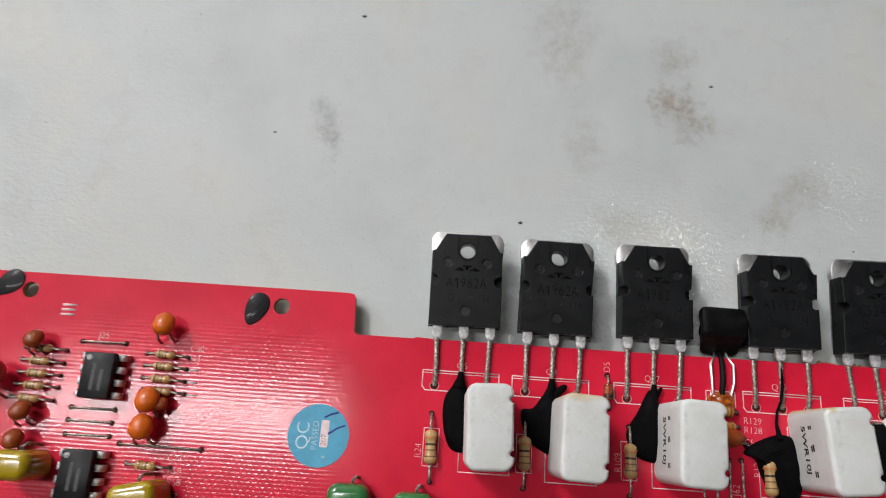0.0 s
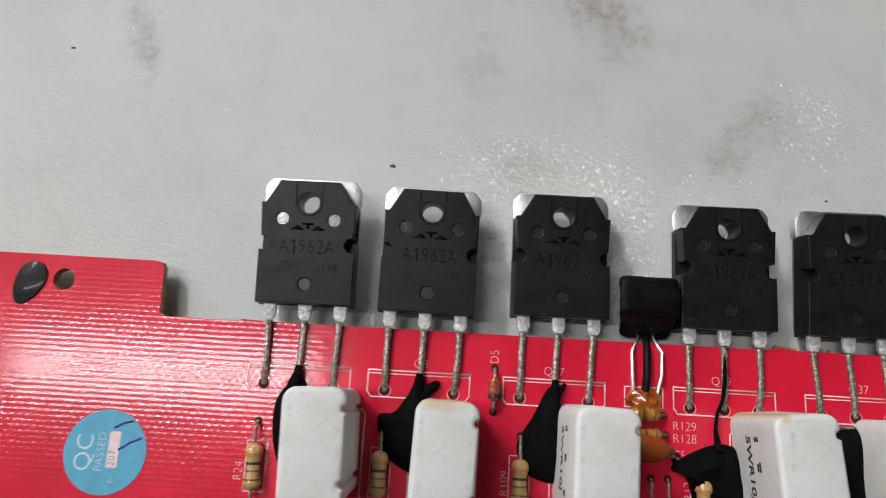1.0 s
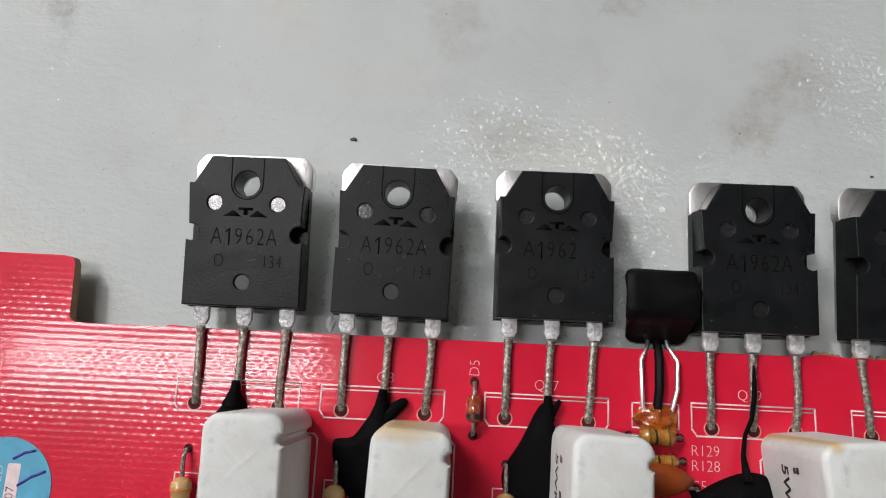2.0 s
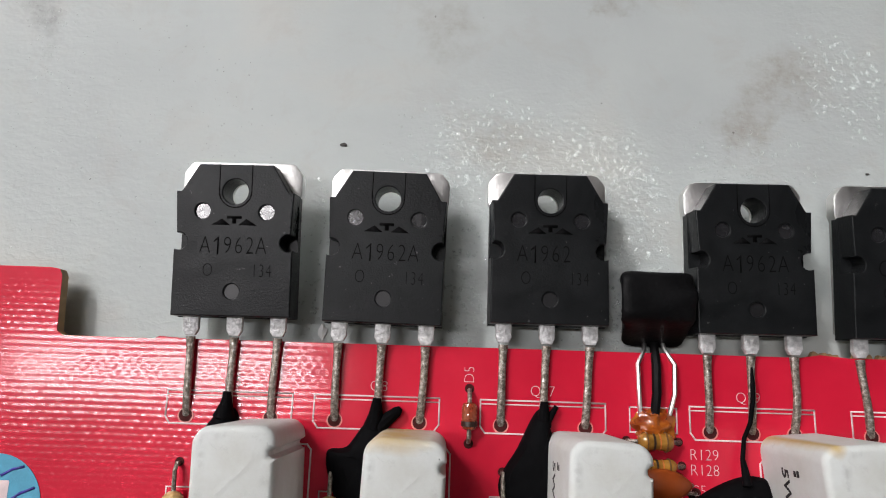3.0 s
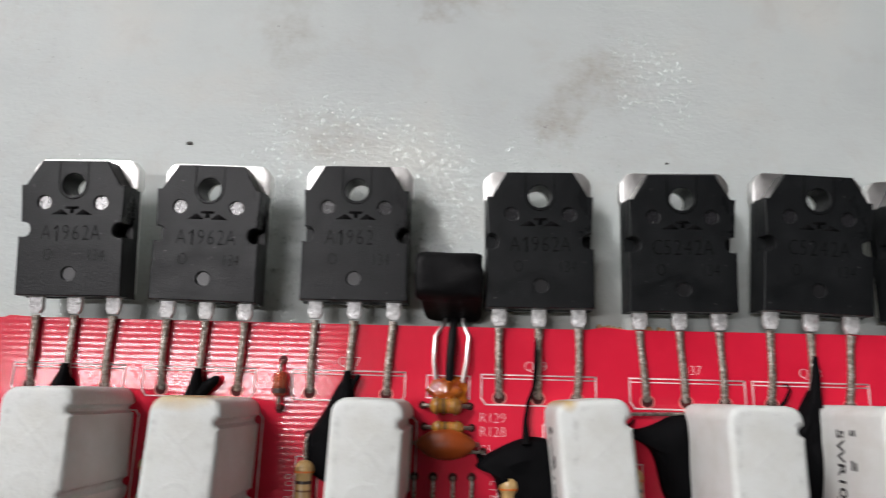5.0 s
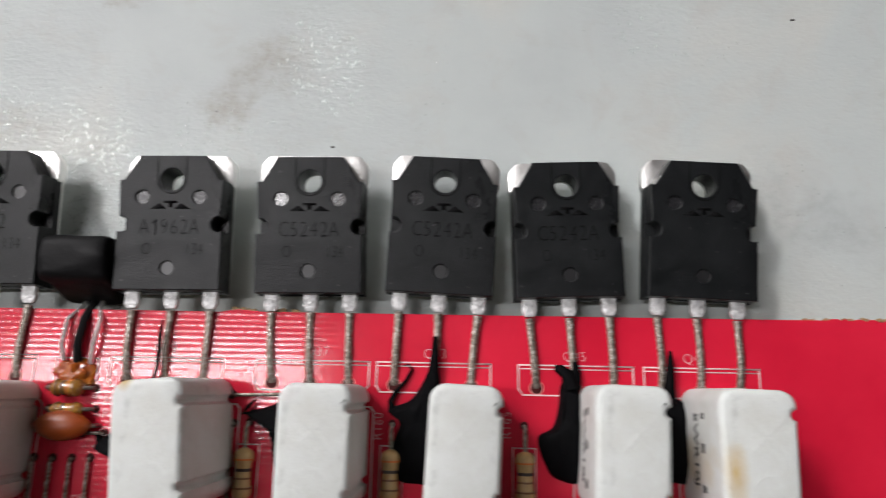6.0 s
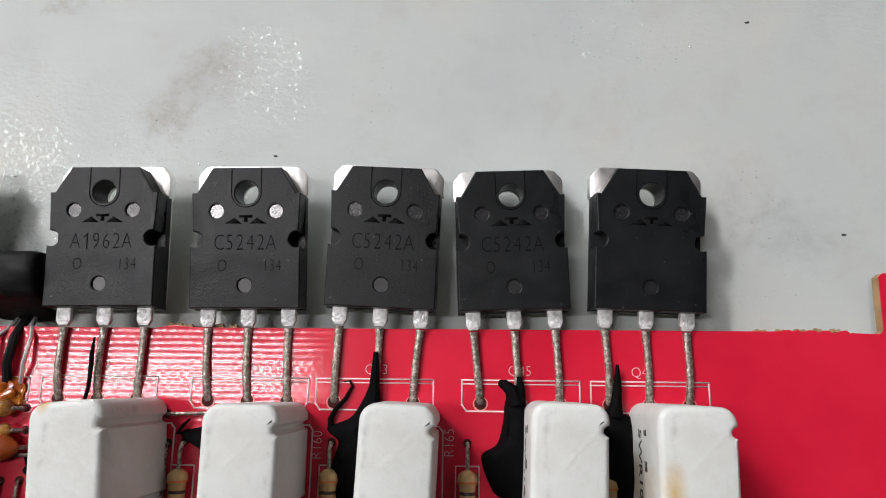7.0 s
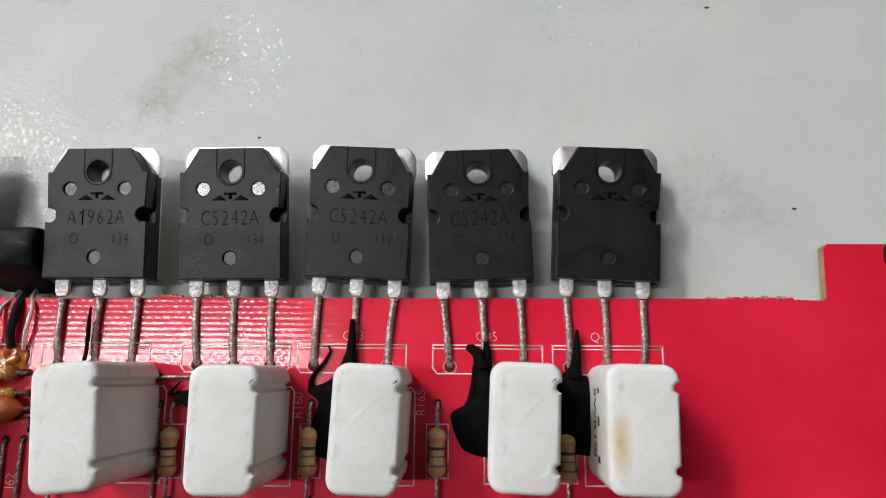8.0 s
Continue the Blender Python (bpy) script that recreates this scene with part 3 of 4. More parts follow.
# ---- power transistors ----
def transistor(xc, y0, ztop, tilt, yaw, pins, text, about):
    """Lies on its back plate; y0, ztop: the front lower edge; tilt lifts its far end."""
    ob = thing("power_transistor", xc, y0, 0, about, "transistor", "power transistors along the board")
    m = Matrix.Translation((0, 0, ztop)) @ pose(0, 0, 0, tilt, 0, yaw)
    W, S, H = 0.73, 1.535, 1.88
    notch_y, notch_r = 0.91, 0.108
    right = [(W, 0)] + [(W - 0.05 + notch_r * math.cos(radians(a)), notch_y + notch_r * math.sin(radians(a))) for a in range(-62, -300, -20)] + [(W, S), (W - 0.065, S), (0.46, H)]
    outline = right + [(-x, y) for x, y in reversed(right)]
    hole = circle(0, 1.54, 0.158, 24)
    marks = ((-0.395, 1.29), (0.395, 1.29), (0.0, 0.30))
    body = slab(outline, [hole] + [circle(dx, dy, 0.094, 22) for dx, dy in marks], -0.28, 0.0, 0.014, 2)
    plain = [(W, -0.012), (W, S), (W - 0.065, S), (0.46, H)]
    low_part = slab(plain + [(-x, y) for x, y in reversed(plain)], [hole], -0.40, -0.262)
    tmp = bpy.data.meshes.new("tmp")
    low_part.to_mesh(tmp)
    low_part.free()
    body.from_mesh(tmp)
    bpy.data.meshes.remove(tmp)
    for v in body.verts:
        f = -v.co.z / 0.40
        v.co.x *= 1 + 0.02 * f
        v.co.y -= 0.03 * f * (v.co.y < 0.01)
    part("moulded_body", transform(body, m), EPOXY, ob, angle=20)
    groove = [(-0.2, H - 0.004)] + circle(0, 1.54, 0.2, 15, 180, 180) + [(0.2, H - 0.004)]
    part("groove_line", transform(strip(groove, 0.012, 0.0), m), MARK, ob)
    half = [(0.725, 0.03), (0.735, 1.5), (0.765, 1.56), (0.765, 1.80), (0.74, 1.85), (0.66, 1.945), (0.60, 1.96)]
    plate = half + [(-x, y) for x, y in reversed(half)]
    part("back_plate", transform(slab(plate, [circle(0, 1.54, 0.165, 24)], -0.47, -0.30, 0.02, 2), m), PLATE, ob, "bright nickel-plated metal back plate")
    for dx, dy in marks:
        part("ejector_mark", transform(slab(circle(dx, dy, 0.098, 22), [], -0.27, -0.03), m), DOT if dx else DULLDOT, ob, "smooth round ejector mark, recessed")
    for s in (-1, 1):
        part("logo_mark", transform(slab([(s * 0.05, 1.12), (s * 0.28, 1.12), (s * 0.15, 1.20)][::s], [], 0.0, 0.003), m), MARK, ob)
    part("logo_mark", transform(slab([(-0.025, 1.14), (0.025, 1.14), (0.025, 1.20), (0.09, 1.20), (0.09, 1.235), (-0.09, 1.235), (-0.09, 1.20), (-0.025, 1.20)], [], 0.0, 0.003), m), MARK, ob)
    if text:
        for k, ch in enumerate(text):
            if ch == "1":
                one = [(0.012, 0.755), (0.03, 0.755), (0.03, 0.972), (0.016, 0.972), (-0.03, 0.925), (-0.03, 0.905), (0.012, 0.94)]
                part("code_character", transform(slab(one, [], 0.0, 0.002), m @ pose(-0.345 + 0.138 * k, 0.0, 0.0)), MARK, ob)
                continue
            lettering("code_character", ch, 0.31, MARK, ob, m @ pose(-0.345 + 0.138 * k, 0.86, 0.0) @ Matrix.Diagonal((0.72, 1, 1, 1)), thin=-0.006)
        lettering("code_character", "O", 0.24, MARK, ob, m @ pose(-0.30, 0.555, 0.0) @ Matrix.Diagonal((0.7, 1, 1, 1)), thin=-0.005)
        for k, ch in enumerate("134"):
            lettering("code_character", ch, 0.235, MARK, ob, m @ pose(0.275 + 0.088 * k, 0.555, 0.0) @ Matrix.Diagonal((0.65, 1, 1, 1)), thin=-0.005)
    rng = random.Random(int(xc * 100))
    for k in (-1, 0, 1):
        a = m @ Vector((0.545 * k, 0.05, -0.22))
        b = m @ Vector((0.545 * k, -0.10, -0.22))
        c = m @ Vector((0.545 * k, -0.27, -0.225))
        e = Vector((pins + 0.522 * k - xc, -0.30 - y0, TOP - 0.03))
        bow = rng.uniform(-0.015, 0.015)
        mid = [c.lerp(e, f) + Vector((bow * math.sin(3 * f), 0, 0.10 * math.sin(math.pi * f) * f)) for f in (0.12, 0.3, 0.5, 0.7, 0.86, 0.95)]
        lead = part("lead", tube([c, *mid, e], [0.062, 0.052, 0.048, 0.048, 0.05, 0.052, 0.055, 0.055], 10, 0.8), TIN, ob)
        flat = slab([(-0.1, 0.05), (-0.1, -0.18), (-0.06, -0.25), (0.06, -0.25), (0.1, -0.18), (0.1, 0.05)], [], -0.255, -0.185, 0.02, 2)
        part("solder_shoulder", transform(flat, m @ Matrix.Translation((0.545 * k, 0, 0))), SOLDER, lead, "bright solder-coated lead shoulder")
    return ob


A, C = "A1962A", "C5242A"
transistor(0.563, 0.90, 0.735, 7.5, 0.5, 0.56, A, "black power transistor, bright reflecting marks and scuffed face")
transistor(2.42, 0.875, 0.74, 6.1, -0.8, 2.395, A, "black power transistor with a readable code, white residue beside it")
transistor(4.482, 0.935, 0.70, 4.6, 0.3, 4.445, "A1962", "black power transistor with a worn code, droplets round it")
transistor(7.038, 0.893, 0.715, 4.5, 0.7, 7.03, A, "black power transistor touching a wrapped sensor")
transistor(8.973, 0.89, 0.69, 6.9, 0.8, 9.025, C, "black power transistor with bright ejector marks")
transistor(10.757, 0.915, 0.71, 5.8, -2.2, 10.69, C, "black power transistor with a clear code on its face")
transistor(12.54, 0.905, 0.71, 2.6, 2.0, 12.62, C, "black power transistor turned slightly askew")
transistor(14.305, 0.915, 0.70, 5.5, -2.0, 14.31, "", "plain black power transistor with its code rubbed off")


# ---- white ceramic resistors ----
def ceramic_resistor(x, y, turn, lean, about, material, printed):
    ob = thing("ceramic_resistor", x, y, TOP, about, "resistor", "white ceramic resistors on the board")
    w, l, h = 0.43, 0.76, 1.49
    def notch(cy):
        return [(w, cy - 0.06), (w - 0.03, cy - 0.05), (w - 0.06, cy - 0.02), (w - 0.06, cy + 0.02), (w - 0.03, cy + 0.05), (w, cy + 0.06)]
    r = 0.185
    pts = circle(w - r, -l + r, r, 7, -90, 90) + notch(-l + 0.30) + notch(l - 0.28) + circle(w - r, l - r, r, 7, 0, 90) + circle(-w + r, l - r, r, 7, 90, 90) + circle(-w + r, -l + r, r, 7, 180, 90)
    m = pose(0, 0, 0, 0, lean, turn)
    rng = random.Random(int(x * 37))
    case = slab(pts, [], 0.0, h, 0.075, 4)
    for v in case.verts:
        if v.co.z > h - 0.2:
            v.co += Vector((0.012, 0.012, 0.010)) * noise.noise(Vector((v.co.x * 3 + x, v.co.y * 3, v.co.z * 4)))
        v.co.x *= 1.015 - 0.03 * v.co.z / h
    part("ceramic_case", transform(case, m), material, ob)
    for s in (-1, 1):
        part("wire_end", transform(tube([(0.0, s * 0.5, 0.02), (0.0, s * 0.5, -0.05)], 0.04, 8), m), TIN, ob)
    if printed:
        face = m @ Matrix(((0, 0, -1, -w - 0.004), (-1, 0, 0, 0), (0, 1, 0, 0), (0, 0, 0, 1)))
        lettering("printed_code", "5WR10J", 0.215, PRINT, ob, face @ pose(-0.02, 0.60, 0.0) @ Matrix.Diagonal((1.22, 1, 1, 1)), "black printed code", 0.003)
        for yy, wide in ((0.44, 0.05), (0.06, 0.07), (-0.40, 0.06)):
            for dz in (-0.035, 0.035):
                part("print_bar", transform(box(-w - 0.006, yy - wide, 0.87 + dz - 0.02, -w + 0.004, yy + wide * rng.uniform(0.2, 0.9), 0.87 + dz + 0.02), m), PRINT, ob)
    return ob


for i, (bx, by) in enumerate(BLOCKS):
    ceramic_resistor(bx, by, (2.0, -1.5, -1.5, 5.0, 0.3, -2.2, -2.2, -1.0)[i], (0, 0, 0, -3.0, 0, 0, -3.5, -3.0)[i],
                     "white ceramic power resistor standing on the board" + (", yellowed edge" if i in (1, 7) else ", scuffed top"),
                     {1: STAINED_FAR, 3: STAINED_CORNER, 7: STAINED_SIDE}.get(i, CERAMIC), i in (2, 3, 5, 6, 7))


# ---- black glue ----
def smooth_loop(points, steps=6):
    """A closed Catmull-Rom curve through a few corners."""
    n, out = len(points), []
    for i in range(n):
        p0, p1, p2, p3 = (Vector(points[(i + k) % n]) for k in (-1, 0, 1, 2))
        for s in range(steps):
            t = s / steps
            out.append(0.5 * (2 * p1 + (p2 - p0) * t + (2 * p0 - 5 * p1 + 4 * p2 - p3) * t * t + (3 * p1 - p0 - 3 * p2 + p3) * t ** 3))
    return out


def glue_blob(corners, height, strands=(), seed=0):
    loop = smooth_loop(corners)
    c = sum(loop, Vector((0, 0))) / len(loop)
    ob = thing("glue_blob", c.x, c.y, TOP, "matt black silicone glue spread beside a ceramic resistor", "glue", "black glue blobs")
    bm = bmesh.new()
    rings = []
    for f in (1.0, 0.99, 0.96, 0.9, 0.75, 0.5, 0.2):
        z = height * math.sqrt(max(0.0, 1 - f ** 4))
        rings.append([bm.verts.new(((p.x - c.x) * f, (p.y - c.y) * f, z * (1 + 0.35 * noise.noise(Vector((p.x * 2.5 * f, p.y * 2.5 * f, seed)))))) for p in loop])
    n = len(loop)
    for r0, r1 in zip(rings, rings[1:]):
        for k in range(n):
            bm.faces.new((r0[k], r0[(k + 1) % n], r1[(k + 1) % n], r1[k]))
    bm.faces.new(rings[-1])
    part("glue_body", bm, GLUE, ob)
    for strand in strands:
        part("glue_strand", tube([(x - c.x, y - c.y, z - TOP) for x, y, z, r in strand], [r for x, y, z, r in strand], 10), GLUE, ob)
    return ob


glue_blob([(0.51, -0.2), (0.69, -0.28), (0.75, -0.89), (0.76, -1.5), (0.49, -1.54), (0.33, -1.32), (0.24, -0.87), (0.28, -0.48)], 0.2, [[(0.54, -0.3, 0.5, 0.14), (0.56, -0.12, 0.52, 0.07), (0.56, 0.0, 0.53, 0.05)]], 1)
glue_blob([(2.36, -0.2), (2.48, -0.34), (2.6, -0.55), (2.64, -0.98), (2.54, -1.49), (2.23, -1.43), (1.93, -1.19), (1.80, -0.69), (2.04, -0.61), (2.21, -0.38)], 0.2,
          [[(2.36, -0.36, 0.48, 0.12), (2.39, -0.22, 0.52, 0.09), (2.395, -0.02, 0.53, 0.05)], [(2.42, -0.36, 0.48, 0.1), (2.54, -0.26, 0.5, 0.08), (2.65, -0.17, 0.5, 0.065), (2.69, -0.13, 0.5, 0.03)]], 2)
glue_blob([(4.36, -0.12), (4.52, -0.14), (4.53, -0.31), (4.62, -0.53), (4.7, -0.71), (4.7, -1.45), (4.12, -1.42), (3.90, -1.0), (4.13, -0.56)], 0.2,
          [[(4.43, -0.28, 0.48, 0.11), (4.44, -0.15, 0.52, 0.07), (4.445, 0.0, 0.53, 0.045)], [(4.46, -0.28, 0.48, 0.06), (4.54, -0.14, 0.5, 0.04), (4.6, -0.05, 0.5, 0.03)]], 3)
glue_blob([(6.95, -0.80), (7.29, -0.95), (7.30, -1.52), (7.19, -2.0), (6.75, -1.98), (6.52, -1.62), (6.42, -1.31), (6.20, -1.19), (6.47, -0.97)], 0.22,
          [[(6.85, -0.9, 0.6, 0.06), (6.85, -0.6, 0.5, 0.03), (6.89, -0.36, 0.48, 0.026), (6.96, -0.16, 0.53, 0.026), (6.985, 0.1, 0.57, 0.03), (6.985, 0.3, 0.59, 0.028), (6.99, 0.5, 0.58, 0.012)], [(6.3, -1.18, 0.45, 0.05), (6.2, -1.0, 0.44, 0.03)]], 4)
glue_blob([(8.5, -0.62), (8.89, -0.46), (9.15, -0.54), (9.19, -1.54), (8.82, -1.60), (8.66, -1.48), (8.56, -1.06), (8.46, -0.88), (8.2, -0.72)], 0.2,
          [[(8.3, -0.72, 0.46, 0.06), (8.16, -0.72, 0.46, 0.035), (8.22, -0.63, 0.46, 0.025), (8.31, -0.54, 0.46, 0.015)]], 5)
glue_blob([(10.68, -0.08), (10.78, -0.35), (10.93, -0.56), (10.90, -1.50), (10.5, -1.57), (10.24, -1.50), (10.17, -1.15), (10.26, -0.80), (10.10, -0.63), (10.42, -0.48)], 0.2,
          [[(10.68, -0.3, 0.48, 0.12), (10.71, -0.1, 0.52, 0.07), (10.72, 0.1, 0.55, 0.055), (10.72, 0.35, 0.57, 0.03)],
           [(10.16, -0.64, 0.45, 0.05), (10.14, -0.52, 0.45, 0.035), (10.2, -0.4, 0.45, 0.03), (10.33, -0.25, 0.45, 0.025), (10.41, -0.1, 0.45, 0.02), (10.38, -0.03, 0.45, 0.015), (10.3, -0.04, 0.45, 0.012)]], 6)
glue_blob([(12.44, -0.23), (12.64, -0.28), (12.74, -0.62), (12.98, -0.45), (12.95, -0.9), (12.73, -1.48), (12.36, -1.47), (12.21, -1.30), (12.11, -0.96), (12.31, -0.81), (12.39, -0.54)], 0.2,
          [[(12.55, -0.3, 0.5, 0.12), (12.5, -0.12, 0.52, 0.09), (12.4, -0.05, 0.5, 0.07), (12.34, -0.03, 0.48, 0.04)], [(12.6, -0.3, 0.46, 0.09), (12.62, -0.1, 0.5, 0.06), (12.6, 0.05, 0.52, 0.03)]], 7)
glue_blob([(13.71, -0.36), (13.97, -0.41), (14.28, -0.60), (14.24, -1.43), (13.89, -1.48), (13.54, -1.40), (13.56, -0.68)], 0.22,
          [[(13.82, -0.45, 0.5, 0.12), (13.86, -0.25, 0.5, 0.07), (13.88, 0.0, 0.52, 0.05), (13.88, 0.22, 0.54, 0.02)]], 8)


# ---- axial resistors, jumpers, capacitors, chips ----
def axial_resistor(x, y, turn, length, r, group, bands=(ORANGEBAND, BROWN, UMBER, UMBER), span=1.2, z=0.13, coating=None, about="small tan axial resistor with colour bands"):
    ob = thing("axial_resistor", x, y, TOP, about, "resistor", group)
    m = pose(0, 0, z, 0, 0, turn)
    h = length / 2
    knob, waist = 0.3 * length, 0.8 * r
    prof = [(-h, 0.03), (-h + 0.02, r * 0.62), (-h + 0.06, r * 0.92), (-h + 0.11, r), (-h + knob - 0.05, r * 0.97), (-h + knob, waist * 1.05), (0, waist),
            (h - knob, waist * 1.05), (h - knob + 0.05, r * 0.97), (h - 0.11, r), (h - 0.06, r * 0.92), (h - 0.02, r * 0.62), (h, 0.03)]
    body = part("resistor_body", transform(lathe(prof), m), coating or TAN, ob)
    for k, (bmat, f) in enumerate(zip(bands, (0.22, 0.42, 0.58, 0.76))):
        bx, half = h - f * length, 0.030 * length if k == 1 else 0.018 * length
        rr = r * 1.015 if k in (0, 3) else waist * 1.05
        part("colour_band", transform(lathe([(bx - half, rr), (bx + half, rr)]), m), bmat, body)
    for s in (-1, 1):
        part("wire_lead", transform(tube([(s * h * 0.95, 0, 0), (s * (span / 2 - 0.08), 0, 0), (s * span / 2, 0, -0.05), (s * span / 2, 0, -z - 0.02)], 0.028, 8), m), TIN, ob)
        part("pad_hole", transform(slab(circle(s * (span / 2 + 0.01), 0, 0.055, 12), [], -z, -z + 0.004), m), DARK, ob)
    return ob


for x, y, turn in ((0.05, -1.50, 92), (1.89, -1.50, 90), (3.95, -1.50, 90), (6.64, -1.64, 92), (8.25, -1.48, 90), (10.17, -1.46, 90), (11.93, -1.45, 90), (13.70, -1.50, 90)):
    axial_resistor(x, y, turn, 0.66, 0.128, "tan resistors beside the ceramic blocks", span=1.28)
    part("silk_outline", strip([(x - 0.15, y - 0.36), (x + 0.15, y - 0.36), (x + 0.15, y + 0.36), (x - 0.15, y + 0.36)], 0.016, 0.0, True), SILK, board)
for x, y in ((-5.46, -0.07), (-5.46, -0.31), (-5.46, -0.56), (-5.42, -0.80), (-7.98, -0.10), (-7.99, -0.36), (-7.99, -0.61), (-7.99, -0.85), (-8.03, -1.11), (-5.45, -2.22)):
    axial_resistor(x, y, -2, 0.42, 0.09, "tan resistors beside the chips", span=0.85)
for x, y, r in ((5.79, -0.43, 0.12), (5.82, -0.71, 0.095)):
    axial_resistor(x, y, 180, 0.44, r, "resin-coated resistors under the sensor", (UMBER, BROWN, ORANGEBAND, UMBER), span=0.62, coating=AMBER, about="small axial resistor under shiny amber resin")


def jumper(x0, y0, x1, y1):
    ob = thing("jumper_wire", x0, y0, TOP, "short bare wire jumper soldered into the board", "wire", "wire jumpers")
    d = Vector((x1 - x0, y1 - y0, 0))
    e = d.normalized() * 0.05
    up = Vector((0, 0, 0.05))
    part("wire", tube([Vector((0, 0, -0.02)), up * 0.7 + e * 0.3, up + e, d + up - e, d + up * 0.7 - e * 0.3, d + Vector((0, 0, -0.02))], 0.024, 8), TIN, ob)
    for q in (Vector(), d):
        part("pad_hole", slab(circle(q.x, q.y, 0.06, 12), [], 0.0, 0.004), DARK, ob)


for a in ((-7.27, 0.10, -6.36, 0.11), (-7.21, -1.22, -6.32, -1.22), (-7.22, -1.47, -6.33, -1.47), (-7.22, -1.74, -6.33, -1.73), (-6.10, -1.85, -4.46, -1.86),
          (7.98, -0.48, 9.1, -0.45), (8.03, -0.85, 8.03, -2.3), (6.15, -1.34, 6.15, -2.3), (5.90, -1.35, 5.90, -2.3), (5.64, -1.35, 5.64, -2.3), (5.39, -1.35, 5.39, -2.3), (6.0, -1.02, 6.3, -1.02)):
    jumper(*a)


def chip(x, y):
    ob = thing("dual_inline_chip", x, y, TOP, "black eight-pin chip soldered on the board", "chip", "black chips")
    part("chip_body", box(-0.31, -0.45, 0.08, 0.31, 0.45, 0.40, 0.03), EPOXY, ob)
    for k, dx in enumerate((-0.06, 0.1)):
        part("print_bar", slab(round_rect(dx - 0.035, -0.30, dx + 0.035, 0.22 - 0.1 * k, 0.02, 3), [], 0.40, 0.403), GREYPRINT, ob, "faint grey unreadable print")
    part("pin_mark", slab(circle(-0.2, 0.34, 0.06, 14), [], 0.40, 0.403), DOT, ob)
    for s in (-1, 1):
        for k in range(4):
            yy = 0.375 - 0.25 * k
            part("chip_leg", transform(slab([(0.28, 0.20), (0.28, 0.26), (0.40, 0.26), (0.45, 0.20), (0.45, -0.02), (0.39, -0.02), (0.39, 0.17), (0.36, 0.20)][::-1], [], -0.065, 0.065), pose(0, yy, 0, 90, 0, 0 if s > 0 else 180)), SOLDER, ob)


chip(-6.65, -0.58)
chip(-6.68, -2.45)


def disc_capacitor(x, y, turn, r, material, about, lean=25):
    ob = thing("disc_capacitor", x, y, TOP, about, "capacitor", "ceramic disc capacitors")
    bm = bmesh.new()
    bmesh.ops.create_uvsphere(bm, u_segments=20, v_segments=12, radius=1.0)
    for v in bm.verts:
        v.co.x *= r
        v.co.z *= r * (1.0 + 0.12 * (v.co.z < 0))
        v.co.y *= r * 0.8
    part("coated_disc", transform(bm, pose(0, 0, r + 0.12, lean, 0, turn)), material, ob)
    for s in (-1, 1):
        q = pose(0, 0, 0, 0, 0, turn) @ Vector((s * r * 0.55, 0, 0))
        part("wire_lead", tube([(q.x, q.y - r * 0.6, r + 0.08), (q.x * 1.1, q.y - r * 1.15, r * 0.8), (q.x * 1.15, q.y - r * 1.4, -0.02)], 0.028, 8), TIN, ob)


for x, y, r, material in ((-5.51, 0.51, 0.23, ORANGE), (-5.56, -1.0, 0.24, ORANGE), (-5.58, -1.51, 0.24, ORANGE), (-8.10, 0.05, 0.2, RUST), (-8.03, -1.36, 0.2, RUST), (-8.04, -1.9, 0.2, RUST), (-5.32, -1.05, 0.14, RUST)):
    disc_capacitor(x, y, 8, r, material, "orange ceramic disc capacitor" if material == ORANGE else "brown ceramic disc capacitor", 75 if material == ORANGE else 50)
disc_capacitor(-8.75, -0.72, 0, 0.3, RED, "red coated disc capacitor", 60)
lens_cap = thing("disc_capacitor", 5.80, -0.92, TOP, "brown lens-shaped capacitor lying beside amber resin", "capacitor", "ceramic disc capacitors")
bm = bmesh.new()
bmesh.ops.create_uvsphere(bm, u_segments=24, v_segments=14, radius=1.0)
for v in bm.verts:
    point = 1 - 0.35 * abs(v.co.x) ** 3
    v.co = Vector((v.co.x * 0.40, v.co.y * 0.20 * point, 0.17 + v.co.z * 0.15 * point))
part("coated_disc", bm, RUST, lens_cap)
for s in (-1, 1):
    part("wire_lead", tube([(s * 0.36, 0, 0.17), (s * 0.41, 0, 0.12), (s * 0.42, 0, -0.02)], 0.028, 8), TIN, lens_cap)


def film_capacitor(x, y, turn, w, d, h, material, about):
    ob = thing("film_capacitor", x, y, TOP, about, "capacitor", "dipped film capacitors")
    bm = slab(round_rect(-w, -d, w, d, d * 0.8, 6), [], 0.04, h, d * 0.6, 4)
    part("dipped_body", transform(bm, pose(0, 0, 0, 0, 0, turn)), material, ob)
    for s in (-1, 1):
        part("wire_lead", transform(tube([(s * w * 0.7, 0, -0.02), (s * w * 0.7, 0, 0.1)], 0.03, 8), pose(0, 0, 0, 0, 0, turn)), TIN, ob)
    part("wire_loop", transform(tube([(0.06, d * 0.7, h * 0.5), (0.05, d + 0.05, h * 0.6), (0.1, d + 0.12, h * 0.5), (0.12, d + 0.1, -0.02)], 0.035, 8), pose(0, 0, 0, 0, 0, turn)), TIN, ob)


